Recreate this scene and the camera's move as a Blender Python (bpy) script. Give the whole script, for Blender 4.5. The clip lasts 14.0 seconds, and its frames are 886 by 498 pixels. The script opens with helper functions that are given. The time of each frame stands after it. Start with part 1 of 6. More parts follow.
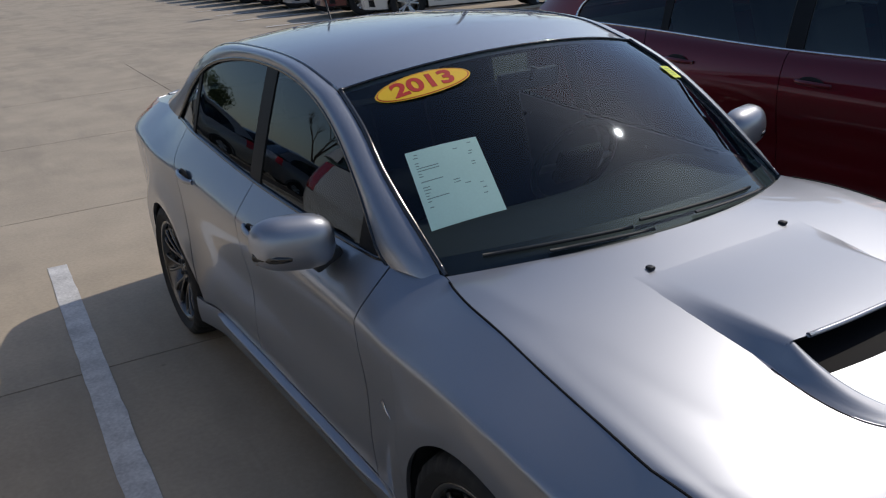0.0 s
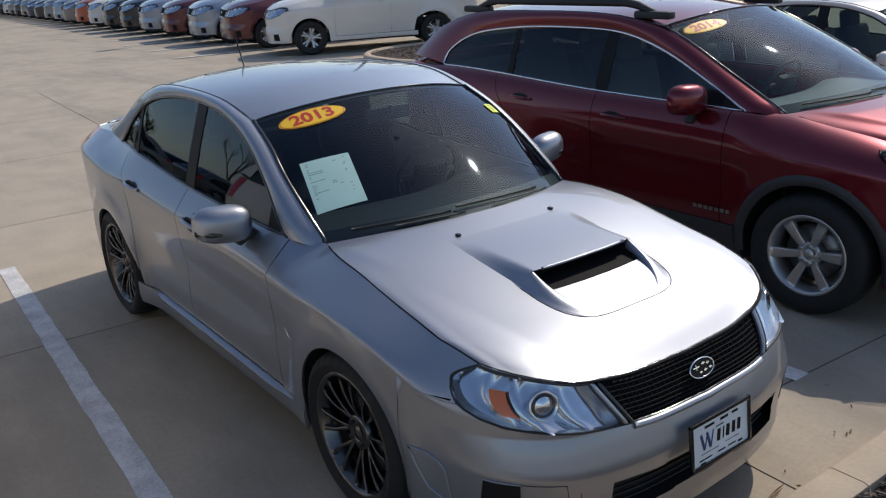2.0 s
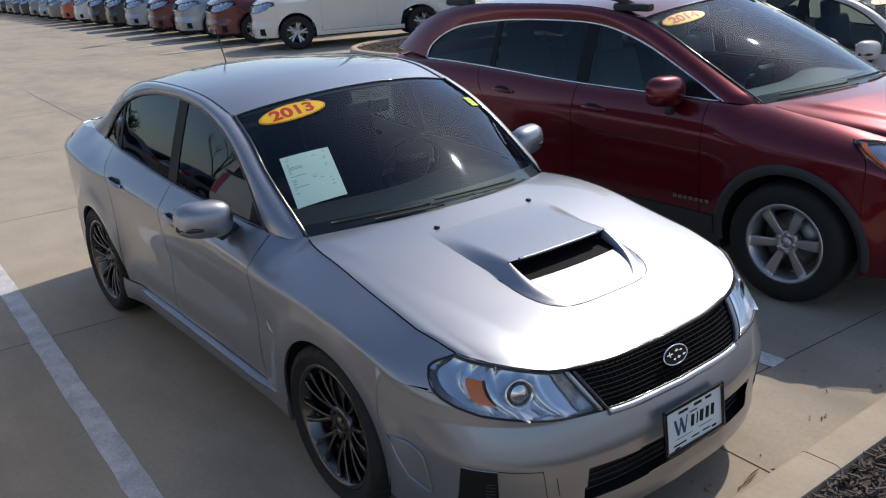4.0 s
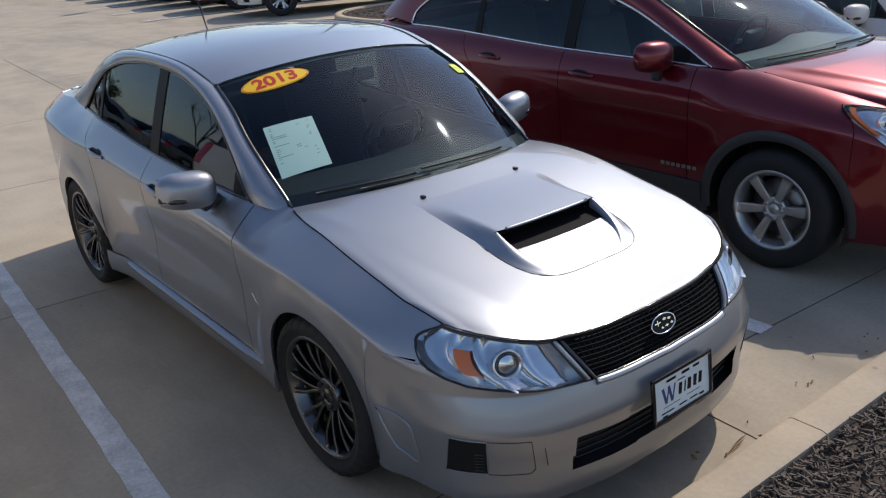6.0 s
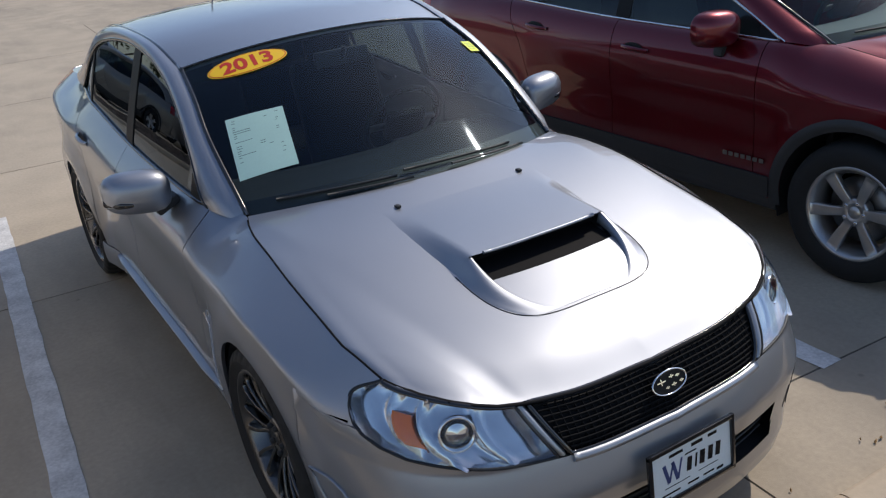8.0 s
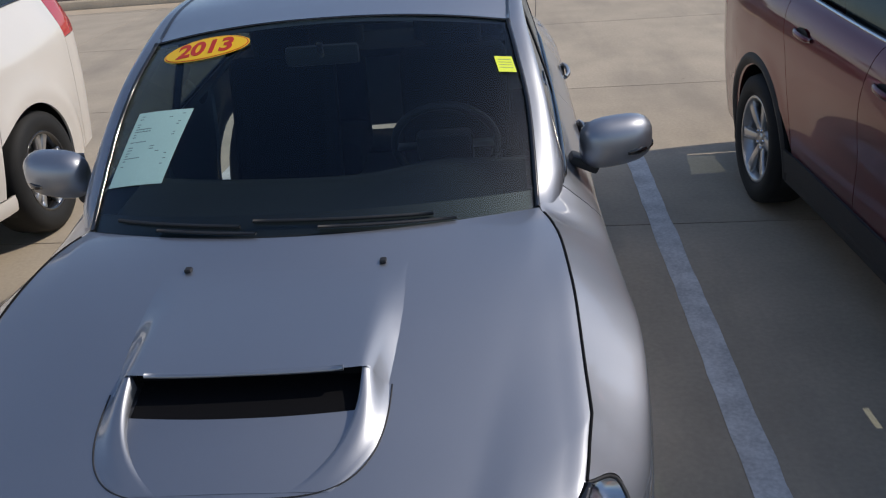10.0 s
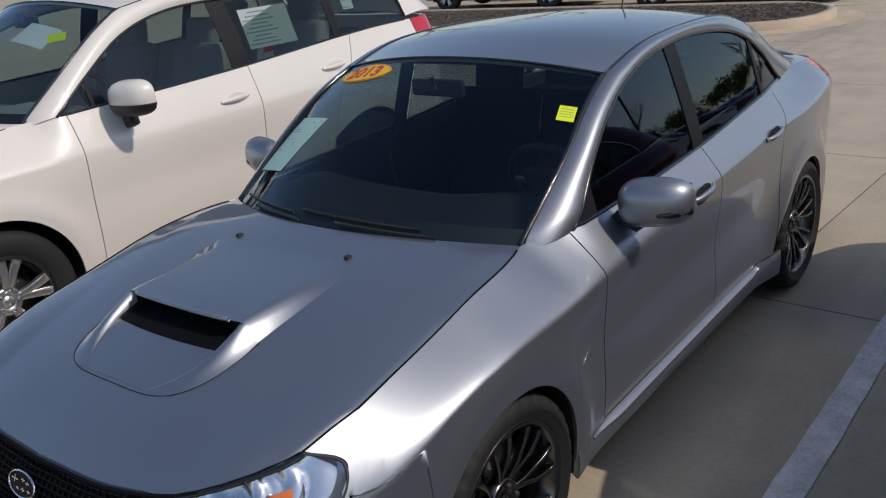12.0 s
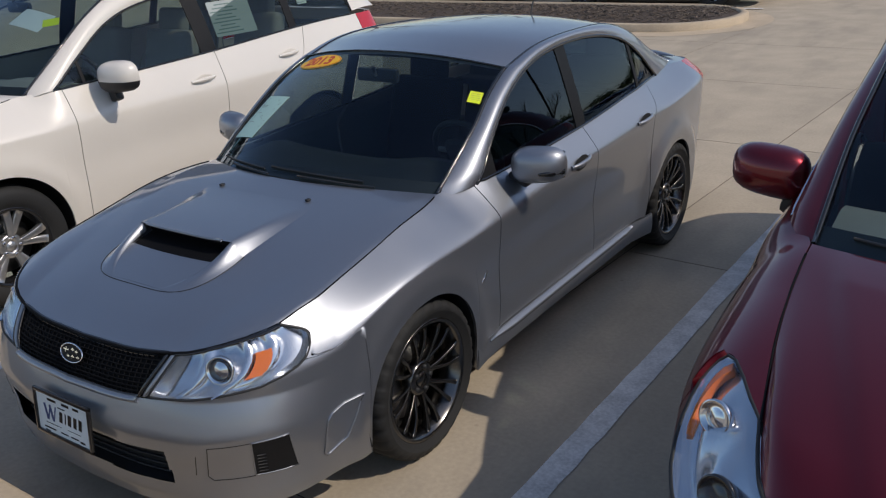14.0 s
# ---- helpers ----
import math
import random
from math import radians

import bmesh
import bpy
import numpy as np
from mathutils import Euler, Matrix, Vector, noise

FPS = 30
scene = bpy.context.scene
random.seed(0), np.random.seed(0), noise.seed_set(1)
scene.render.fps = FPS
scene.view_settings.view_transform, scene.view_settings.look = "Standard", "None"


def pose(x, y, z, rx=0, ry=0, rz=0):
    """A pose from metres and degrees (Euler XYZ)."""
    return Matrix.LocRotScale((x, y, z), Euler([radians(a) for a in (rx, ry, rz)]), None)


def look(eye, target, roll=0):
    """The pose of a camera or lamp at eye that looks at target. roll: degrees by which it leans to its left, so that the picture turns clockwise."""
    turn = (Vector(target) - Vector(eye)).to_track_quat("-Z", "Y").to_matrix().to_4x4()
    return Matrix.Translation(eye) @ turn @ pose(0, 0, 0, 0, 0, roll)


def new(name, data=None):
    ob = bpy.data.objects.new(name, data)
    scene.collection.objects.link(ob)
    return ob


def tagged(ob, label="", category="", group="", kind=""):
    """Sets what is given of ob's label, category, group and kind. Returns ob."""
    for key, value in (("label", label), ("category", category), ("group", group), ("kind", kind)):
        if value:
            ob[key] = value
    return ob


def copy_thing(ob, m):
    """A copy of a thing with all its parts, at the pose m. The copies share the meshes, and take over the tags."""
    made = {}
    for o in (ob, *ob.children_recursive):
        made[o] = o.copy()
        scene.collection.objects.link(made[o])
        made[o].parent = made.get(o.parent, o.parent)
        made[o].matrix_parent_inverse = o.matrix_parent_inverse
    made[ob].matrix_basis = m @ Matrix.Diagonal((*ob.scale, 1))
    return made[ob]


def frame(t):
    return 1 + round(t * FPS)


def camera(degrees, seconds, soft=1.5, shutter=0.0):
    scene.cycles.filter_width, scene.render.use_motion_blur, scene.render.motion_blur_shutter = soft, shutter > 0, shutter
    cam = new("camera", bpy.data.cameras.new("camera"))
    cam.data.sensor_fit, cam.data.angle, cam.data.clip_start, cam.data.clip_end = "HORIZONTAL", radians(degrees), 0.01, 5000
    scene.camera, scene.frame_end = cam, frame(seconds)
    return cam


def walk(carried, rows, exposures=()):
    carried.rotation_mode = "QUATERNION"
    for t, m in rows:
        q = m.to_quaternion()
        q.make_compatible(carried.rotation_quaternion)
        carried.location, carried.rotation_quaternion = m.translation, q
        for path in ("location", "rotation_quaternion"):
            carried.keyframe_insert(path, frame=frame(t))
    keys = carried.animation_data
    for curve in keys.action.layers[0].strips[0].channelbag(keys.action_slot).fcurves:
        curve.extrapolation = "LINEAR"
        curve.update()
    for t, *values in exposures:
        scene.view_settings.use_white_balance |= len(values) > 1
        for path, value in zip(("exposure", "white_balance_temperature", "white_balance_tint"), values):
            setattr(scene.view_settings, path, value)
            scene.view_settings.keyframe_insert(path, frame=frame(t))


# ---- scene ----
cam = camera(53.7, 14.0, soft=1.2)
PATH = [
    (0, (-1.732, -1.444, 1.828), (-0.792, 0.174, 1.122), -4.3),
    (0.5, (-1.869, -1.796, 1.886), (-0.87, -0.193, 1.228), -4.7),
    (1, (-1.984, -2.042, 1.943), (-0.979, -0.436, 1.301), -4.5),
    (1.5, (-2.199, -2.407, 1.997), (-1.12, -0.843, 1.372), -3.3),
    (2, (-2.264, -2.54, 2.055), (-1.139, -1.024, 1.396), -2.9),
    (2.5, (-2.273, -2.584, 2.06), (-1.132, -1.088, 1.382), -2.9),
    (3, (-2.268, -2.606, 2.067), (-1.135, -1.096, 1.407), -2.9),
    (5.5, (-2.23, -2.596, 2.057), (-1.083, -1.128, 1.329), -3.7),
    (6, (-2.228, -2.583, 2.06), (-1.089, -1.118, 1.315), -3.6),
    (6.5, (-2.248, -2.576, 2.066), (-1.137, -1.087, 1.325), -3.8),
    (7, (-2.21, -2.547, 2.057), (-1.095, -1.072, 1.294), -4.0),
    (7.5, (-1.946, -2.479, 2.018), (-0.929, -0.945, 1.234), -4.9),
    (8, (-1.517, -2.358, 2.003), (-0.59, -0.781, 1.192), -5.2),
    (8.5, (-1.028, -2.16, 1.895), (-0.108, -0.584, 1.077), -3.8),
    (8.7, (-0.803, -2.12, 1.91), (0.035, -0.509, 1.071), -3.3),
    (10.8, (1.221, -1.672, 1.885), (0.608, 0.046, 1.064), -3.3),
    (11, (1.357, -1.617, 1.845), (0.677, 0.098, 1.073), -2.0),
    (11.5, (1.774, -1.616, 1.832), (0.786, -0.029, 1.121), -2.5),
    (12, (2.061, -1.691, 1.875), (0.873, -0.236, 1.188), -5.4),
    (12.5, (2.303, -1.906, 1.91), (1.147, -0.417, 1.244), -4.8),
    (13, (2.533, -2.075, 1.927), (1.413, -0.559, 1.259), -3.6),
    (13.5, (2.667, -2.229, 2.0), (1.533, -0.731, 1.313), -3.6),
    (14, (2.654, -2.406, 2.03), (1.578, -0.881, 1.31), -3.1),
]
walk(cam, [(t, look(eye, target, roll)) for t, eye, target, roll in PATH], exposures=[(0, -0.54, 6330, 13), (1.5, -0.34, 6360, 13), (2.5, -0.12, 6360, 13), (5.5, -0.06, 6380, 13), (7.5, -0.09, 6380, 13), (8.7, -0.18, 6350, 13), (11, -0.24, 6450, 13), (12.5, -0.38, 6450, 13), (14, -0.33, 6480, 13)])

# ---- world, sun, exposure ----
SUN = Vector((0.679, 0.152, 0.717)).normalized()
world = bpy.data.worlds.new("sky")
scene.world = world
world.use_nodes = True
wn = world.node_tree
wn.nodes.clear()
sky = wn.nodes.new("ShaderNodeTexSky")
sky.sky_type = 'NISHITA'
sky.sun_disc = False
sky.sun_elevation = math.asin(SUN.z)
sky.sun_rotation = math.atan2(SUN.x, SUN.y)
sky.altitude = 200
sky.dust_density = 0.9
wbg = wn.nodes.new("ShaderNodeBackground")
wbg.inputs["Strength"].default_value = 0.15
wout = wn.nodes.new("ShaderNodeOutputWorld")
wn.links.new(sky.outputs[0], wbg.inputs[0])
wn.links.new(wbg.outputs[0], wout.inputs[0])
sun = new("sun", bpy.data.lights.new("sun", 'SUN'))
sun.data.energy = 3.1
sun.data.angle = radians(0.53)
sun.data.color = (1.0, 0.915, 0.78)
sun.matrix_world = look(SUN * 60, (0, 0, 0))


# ---- materials ----
def material(name, color, rough=0.5, metal=0.0, coat=0.0, vary=0.12, scale=6.0, fine=160.0, bump=0.0, bump_scale=200.0,
             spec=0.5, rough_vary=0.08, tint=None, per_object=0.0):
    """A principled surface with stains at one scale, grain at another, and a fine relief."""
    m = bpy.data.materials.new(name)
    m.use_nodes = True
    nt = m.node_tree
    b = nt.nodes["Principled BSDF"]
    tc = nt.nodes.new("ShaderNodeTexCoord")
    big = nt.nodes.new("ShaderNodeTexNoise")
    big.inputs["Scale"].default_value, big.inputs["Detail"].default_value = scale, 5
    small = nt.nodes.new("ShaderNodeTexNoise")
    small.inputs["Scale"].default_value, small.inputs["Detail"].default_value = fine, 2
    for n in (big, small):
        nt.links.new(tc.outputs["Object"], n.inputs["Vector"])
    add = nt.nodes.new("ShaderNodeMath")
    add.operation = 'MULTIPLY_ADD'
    add.inputs[1].default_value = 0.6
    nt.links.new(big.outputs["Fac"], add.inputs[0])
    half = nt.nodes.new("ShaderNodeMath")
    half.operation = 'MULTIPLY'
    half.inputs[1].default_value = 0.4
    nt.links.new(small.outputs["Fac"], half.inputs[0])
    nt.links.new(half.outputs[0], add.inputs[2])
    ramp = nt.nodes.new("ShaderNodeMix")
    ramp.data_type = 'RGBA'
    dark = [c * (1 - vary) for c in color]
    light = [min(1, c * (1 + vary)) for c in (tint or color)]
    ramp.inputs["A"].default_value, ramp.inputs["B"].default_value = (*dark, 1), (*light, 1)
    spread = nt.nodes.new("ShaderNodeMapRange")
    spread.inputs["From Min"].default_value, spread.inputs["From Max"].default_value = 0.3, 0.7
    nt.links.new(add.outputs[0], spread.inputs["Value"])
    nt.links.new(spread.outputs[0], ramp.inputs["Factor"])
    col = ramp.outputs["Result"]
    if per_object:
        info = nt.nodes.new("ShaderNodeObjectInfo")
        hsv = nt.nodes.new("ShaderNodeHueSaturation")
        mr = nt.nodes.new("ShaderNodeMapRange")
        mr.inputs["To Min"].default_value, mr.inputs["To Max"].default_value = 1 - per_object, 1 + per_object
        nt.links.new(info.outputs["Random"], mr.inputs["Value"])
        nt.links.new(mr.outputs[0], hsv.inputs["Value"])
        nt.links.new(col, hsv.inputs["Color"])
        col = hsv.outputs["Color"]
    nt.links.new(col, b.inputs["Base Color"])
    rr = nt.nodes.new("ShaderNodeMapRange")
    rr.inputs["To Min"].default_value, rr.inputs["To Max"].default_value = max(0.02, rough - rough_vary), min(1, rough + rough_vary)
    nt.links.new(add.outputs[0], rr.inputs["Value"])
    nt.links.new(rr.outputs[0], b.inputs["Roughness"])
    b.inputs["Metallic"].default_value = metal
    b.inputs["Coat Weight"].default_value = coat
    b.inputs["Coat Roughness"].default_value = 0.03
    b.inputs["Specular IOR Level"].default_value = spec
    if bump:
        bt = nt.nodes.new("ShaderNodeTexNoise")
        bt.inputs["Scale"].default_value, bt.inputs["Detail"].default_value = bump_scale, 4
        nt.links.new(tc.outputs["Object"], bt.inputs["Vector"])
        bm_ = nt.nodes.new("ShaderNodeBump")
        bm_.inputs["Strength"].default_value, bm_.inputs["Distance"].default_value = bump, 0.01
        nt.links.new(bt.outputs["Fac"], bm_.inputs["Height"])
        nt.links.new(bm_.outputs[0], b.inputs["Normal"])
    return m


def paint(name, color, metal=0.7, rough=0.34, vary=0.03):
    """Clear-coated car paint; faint dust lies on it."""
    m = material(name, color, rough=rough, metal=metal, coat=1.0, vary=vary, scale=2.5, fine=900, rough_vary=0.04)
    return m


def flake_paint(name, color, fine, coarse, share):
    """Metallic paint: aligned flakes give a tight sheen, tilted ones a broad one, under clear coat."""
    m = paint(name, color, metal=1.0, rough=fine)
    nt = m.node_tree
    a = nt.nodes["Principled BSDF"]
    b = nt.nodes.new("ShaderNodeBsdfPrincipled")
    nt.links.new(a.inputs["Base Color"].links[0].from_socket, b.inputs["Base Color"])
    b.inputs["Metallic"].default_value, b.inputs["Roughness"].default_value = 1.0, coarse
    b.inputs["Coat Weight"].default_value, b.inputs["Coat Roughness"].default_value = 1.0, 0.03
    mix = nt.nodes.new("ShaderNodeMixShader")
    mix.inputs[0].default_value = share
    nt.links.new(a.outputs[0], mix.inputs[1])
    nt.links.new(b.outputs[0], mix.inputs[2])
    nt.links.new(mix.outputs[0], nt.nodes["Material Output"].inputs["Surface"])
    return m


def glass(name, tint, gloss_rough=0.0, ior=1.5):
    m = bpy.data.materials.new(name)
    m.use_nodes = True
    nt = m.node_tree
    nt.nodes.clear()
    out = nt.nodes.new("ShaderNodeOutputMaterial")
    mix = nt.nodes.new("ShaderNodeMixShader")
    tr = nt.nodes.new("ShaderNodeBsdfTransparent")
    gl = nt.nodes.new("ShaderNodeBsdfGlossy")
    lw = nt.nodes.new("ShaderNodeLayerWeight")
    lw.inputs["Blend"].default_value = 0.5
    pw = nt.nodes.new("ShaderNodeMath")
    pw.operation = 'POWER'
    pw.inputs[1].default_value = 4.6
    fr = nt.nodes.new("ShaderNodeMath")
    fr.operation = 'MULTIPLY_ADD'
    base = 1.05 * ((ior - 1) / (ior + 1)) ** 2
    fr.inputs[1].default_value, fr.inputs[2].default_value = 0.98 - base, base
    nt.links.new(lw.outputs["Facing"], pw.inputs[0])
    nt.links.new(pw.outputs[0], fr.inputs[0])
    tr.inputs["Color"].default_value = (*tint, 1)
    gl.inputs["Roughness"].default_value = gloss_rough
    gl.inputs["Color"].default_value = (0.70, 0.80, 0.92, 1)
    nt.links.new(fr.outputs[0], mix.inputs[0])
    nt.links.new(tr.outputs[0], mix.inputs[1])
    nt.links.new(gl.outputs[0], mix.inputs[2])
    nt.links.new(mix.outputs[0], out.inputs[0])
    return m


SILVER = flake_paint("silver_paint", (0.335, 0.352, 0.388), 0.385, 0.62, 0.52)
RED = paint("red_paint", (0.15, 0.002, 0.010), metal=0.72, rough=0.33)
WHITE = paint("white_paint", (0.75, 0.70, 0.63), metal=0.0, rough=0.35)
BLACK_TRIM = material("black_trim", (0.018, 0.018, 0.019), rough=0.55, vary=0.25, bump=0.08, bump_scale=600)
GLOSS_BLACK = material("gloss_black", (0.012, 0.012, 0.013), rough=0.12, coat=0.6, vary=0.2)
CLADDING = material("grey_cladding", (0.032, 0.032, 0.033), rough=0.6, vary=0.2, bump=0.12, bump_scale=500)
RUBBER = material("tyre_rubber", (0.012, 0.012, 0.012), rough=0.75, vary=0.3, scale=14, bump=0.1, bump_scale=300)
GUNMETAL = material("gunmetal_alloy", (0.15, 0.145, 0.14), rough=0.24, metal=1.0, vary=0.12, rough_vary=0.06)
ALLOY = material("silver_alloy", (0.55, 0.55, 0.55), rough=0.3, metal=0.9, vary=0.08)
CHROME = material("chrome", (0.8, 0.8, 0.82), rough=0.08, metal=1.0, vary=0.04)
STEEL = material("brake_steel", (0.3, 0.29, 0.28), rough=0.4, metal=1.0, vary=0.2)
INTERIOR = material("interior_cloth", (0.008, 0.008, 0.009), rough=0.85, vary=0.25, bump=0.3, bump_scale=400)
DASH = material("dash_plastic", (0.014, 0.016, 0.018), rough=0.6, vary=0.15, bump=0.1, bump_scale=700)
GREY_CLOTH = material("grey_leather", (0.28, 0.27, 0.25), rough=0.6, vary=0.15, bump=0.2, bump_scale=300)
PILLAR_BLACK = material("pillar_black", (0.010, 0.010, 0.011), rough=0.5, vary=0.2, spec=0.2)
GRILLE_BLACK = material("grille_black", (0.005, 0.005, 0.006), rough=0.7, vary=0.2, spec=0.12)
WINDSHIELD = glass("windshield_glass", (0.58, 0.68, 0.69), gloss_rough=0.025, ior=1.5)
TINTED = glass("tinted_glass", (0.17, 0.205, 0.20), ior=1.52)
CLEARGLASS = glass("clear_glass", (0.50, 0.58, 0.55))
LENS = glass("lamp_lens", (0.93, 0.95, 0.96))
REFLECTOR = material("lamp_reflector", (0.66, 0.68, 0.72), rough=0.16, metal=0.88, vary=0.03, scale=30)
AMBER = material("amber_plastic", (0.85, 0.19, 0.02), rough=0.25, coat=0.5, vary=0.1)
TAIL_RED = material("tail_lamp_red", (0.5, 0.012, 0.014), rough=0.15, coat=0.6, vary=0.15)
STICKER_Y = material("sticker_yellow", (0.9, 0.55, 0.015), rough=0.45, vary=0.05)
STICKER_R = material("sticker_red", (0.55, 0.03, 0.015), rough=0.45, vary=0.05)
NEON = material("sticker_lime", (0.75, 0.85, 0.03), rough=0.5, vary=0.05)
# sheet lies outside the windshield; the glass's green tint is put into its colour
PAPER = material("glass_tint_paper", (0.40, 0.60, 0.54), rough=0.7, vary=0.05)
# white sheet behind tinted glass: the shade there is put into this colour
DIMPAPER = material("dimmed_paper", (0.36, 0.40, 0.39), rough=0.7, vary=0.08)
WHITEPAPER = material("white_paper", (0.72, 0.74, 0.72), rough=0.7, vary=0.05)
INK = material("grey_ink", (0.14, 0.2, 0.19), rough=0.7, vary=0.1)
BLUE_INK = material("blue_ink", (0.03, 0.05, 0.16), rough=0.5, vary=0.1)


# ---- shape helpers ----
def curve1(points):
    """A smooth function through (position, value) pairs, without overshoot."""
    px = np.array([p[0] for p in points], float)
    pv = np.array([p[1] for p in points], float)
    h = np.diff(px)
    d = np.diff(pv) / h
    sl = np.zeros(len(px))
    for i in range(1, len(px) - 1):
        if d[i - 1] * d[i] > 0:
            w1, w2 = 2 * h[i] + h[i - 1], h[i] + 2 * h[i - 1]
            sl[i] = (w1 + w2) / (w1 / d[i - 1] + w2 / d[i])
    sl[0], sl[-1] = d[0], d[-1]

    def f(q):
        q = np.clip(np.asarray(q, float), px[0], px[-1])
        i = np.clip(np.searchsorted(px, q) - 1, 0, len(h) - 1)
        t = (q - px[i]) / h[i]
        return ((2 * t**3 - 3 * t**2 + 1) * pv[i] + (t**3 - 2 * t**2 + t) * h[i] * sl[i]
                + (3 * t**2 - 2 * t**3) * pv[i + 1] + (t**3 - t**2) * h[i] * sl[i + 1])
    return f


def curve3(points, n=200):
    """A smooth space curve through the points: a function of 0..1 along its length."""
    p = np.array(points, float)
    ext = np.vstack([2 * p[0] - p[1], p, 2 * p[-1] - p[-2]])
    out = []
    for i in range(1, len(ext) - 2):
        a, b, c, d = ext[i - 1], ext[i], ext[i + 1], ext[i + 2]
        k = [0]
        for u, v in ((a, b), (b, c), (c, d)):
            k.append(k[-1] + max(np.linalg.norm(v - u), 1e-6) ** 0.5)
        for t in np.linspace(k[1], k[2], max(6, n // len(p)), endpoint=False):
            a1 = (k[1] - t) / (k[1] - k[0]) * a + (t - k[0]) / (k[1] - k[0]) * b
            a2 = (k[2] - t) / (k[2] - k[1]) * b + (t - k[1]) / (k[2] - k[1]) * c
            a3 = (k[3] - t) / (k[3] - k[2]) * c + (t - k[2]) / (k[3] - k[2]) * d
            b1 = (k[2] - t) / (k[2] - k[0]) * a1 + (t - k[0]) / (k[2] - k[0]) * a2
            b2 = (k[3] - t) / (k[3] - k[1]) * a2 + (t - k[1]) / (k[3] - k[1]) * a3
            out.append((k[2] - t) / (k[2] - k[1]) * b1 + (t - k[1]) / (k[2] - k[1]) * b2)
    out.append(p[-1])
    out = np.array(out)
    s = np.r_[0, np.cumsum(np.linalg.norm(np.diff(out, axis=0), axis=1))]
    s /= s[-1]

    def f(q):
        q = np.asarray(q, float)
        return np.stack([np.interp(q, s, out[:, j]) for j in range(out.shape[1])], -1)
    return f


def mesh_of(name, verts, faces, mat, smooth=True):
    me = bpy.data.meshes.new(name)
    me.from_pydata([tuple(v) for v in verts], [], faces)
    me.materials.append(mat)
    if smooth:
        me.polygons.foreach_set("use_smooth", [True] * len(me.polygons))
    me.update()
    return me


def link(name, me, parent=None, label=""):
    ob = new(name, me)
    if parent is not None:
        ob.parent = parent
    if label:
        tagged(ob, label)
    return ob


def grid(P, flip=False, skip=None):
    n, m = P.shape[:2]
    faces = []
    for i in range(n - 1):
        for j in range(m - 1):
            if skip is not None and skip[i, j]:
                continue
            q = (i * m + j, (i + 1) * m + j, (i + 1) * m + j + 1, i * m + j + 1)
            faces.append(q[::-1] if flip else q)
    return P.reshape(-1, 3), faces


def panel(name, P, mat, parent, label="", centre=(0, 1.3, 0.45), thick=0.014, round_=0.004, skip=None):
    """A pressed sheet: the surface P, its rolled edge and its flange."""
    n, m = P.shape[:2]
    du, dv = np.gradient(P, axis=0), np.gradient(P, axis=1)
    nn = np.cross(du, dv)
    nn /= np.linalg.norm(nn, axis=2, keepdims=True) + 1e-12
    flip = float(np.mean(np.sum(nn * (P - np.array(centre)), axis=2))) < 0
    if flip:
        nn = -nn
    verts, faces = grid(P, flip, skip)
    verts = list(verts)
    if thick:
        ring = [(i, 0) for i in range(n)] + [(n - 1, j) for j in range(1, m)] + [(i, m - 1) for i in range(n - 2, -1, -1)] + [(0, j) for j in range(m - 2, 0, -1)]
        base = len(verts)
        for i, j in ring:
            verts.append(P[i, j])
        for i, j in ring:
            verts.append(P[i, j] - nn[i, j] * thick)
        L = len(ring)
        for k in range(L):
            a, b = base + k, base + (k + 1) % L
            q = (a, b, b + L, a + L)
            faces.append(q if flip else q[::-1])
    return link(name, mesh_of(name, verts, faces, mat), parent, label)


def both(name, P, mat, parent, label="", **kw):
    """The same panel on either side of the car."""
    a = panel(name, P, mat, parent, label, **kw)
    c = kw.pop("centre", (0, 1.3, 0.45))
    b = panel(name, P * np.array([-1, 1, 1]), mat, parent, label, centre=c, **kw)
    return a, b


def lathe(profile, steps=48, axis="x", wobble=None):
    """Turns (axial, radius) pairs about the x axis."""
    verts, faces = [], []
    n = len(profile)
    for k in range(steps):
        a = 2 * math.pi * k / steps
        for i, (x, r) in enumerate(profile):
            if wobble:
                r = r - wobble(k, i)
            verts.append((x, r * math.cos(a), r * math.sin(a)))
    for k in range(steps):
        for i in range(n - 1):
            a, b = k * n + i, ((k + 1) % steps) * n + i
            faces.append((a, a + 1, b + 1, b))
    return verts, faces


def box_bm(size, at=(0, 0, 0), bevel=0.0, turn=None, bm=None, segs=2):
    own = bmesh.new()
    bmesh.ops.create_cube(own, size=1.0)
    bmesh.ops.scale(own, vec=size, verts=own.verts)
    if bevel:
        bmesh.ops.bevel(own, geom=list(own.edges), offset=bevel, segments=segs, affect='EDGES', profile=0.6)
    mtx = Matrix.Translation(at)
    if turn is not None:
        mtx = mtx @ turn
    own.transform(mtx)
    if bm is None:
        return own
    tmp = bpy.data.meshes.new("tmp")
    own.to_mesh(tmp)
    own.free()
    bm.from_mesh(tmp)
    bpy.data.meshes.remove(tmp)
    return bm


def part(name, bm, mat, parent=None, label="", smooth=True):
    me = bpy.data.meshes.new(name)
    bm.to_mesh(me)
    bm.free()
    me.materials.append(mat)
    if smooth:
        me.polygons.foreach_set("use_smooth", [True] * len(me.polygons))
        me.set_sharp_from_angle(angle=radians(38))
    return link(name, me, parent, label)


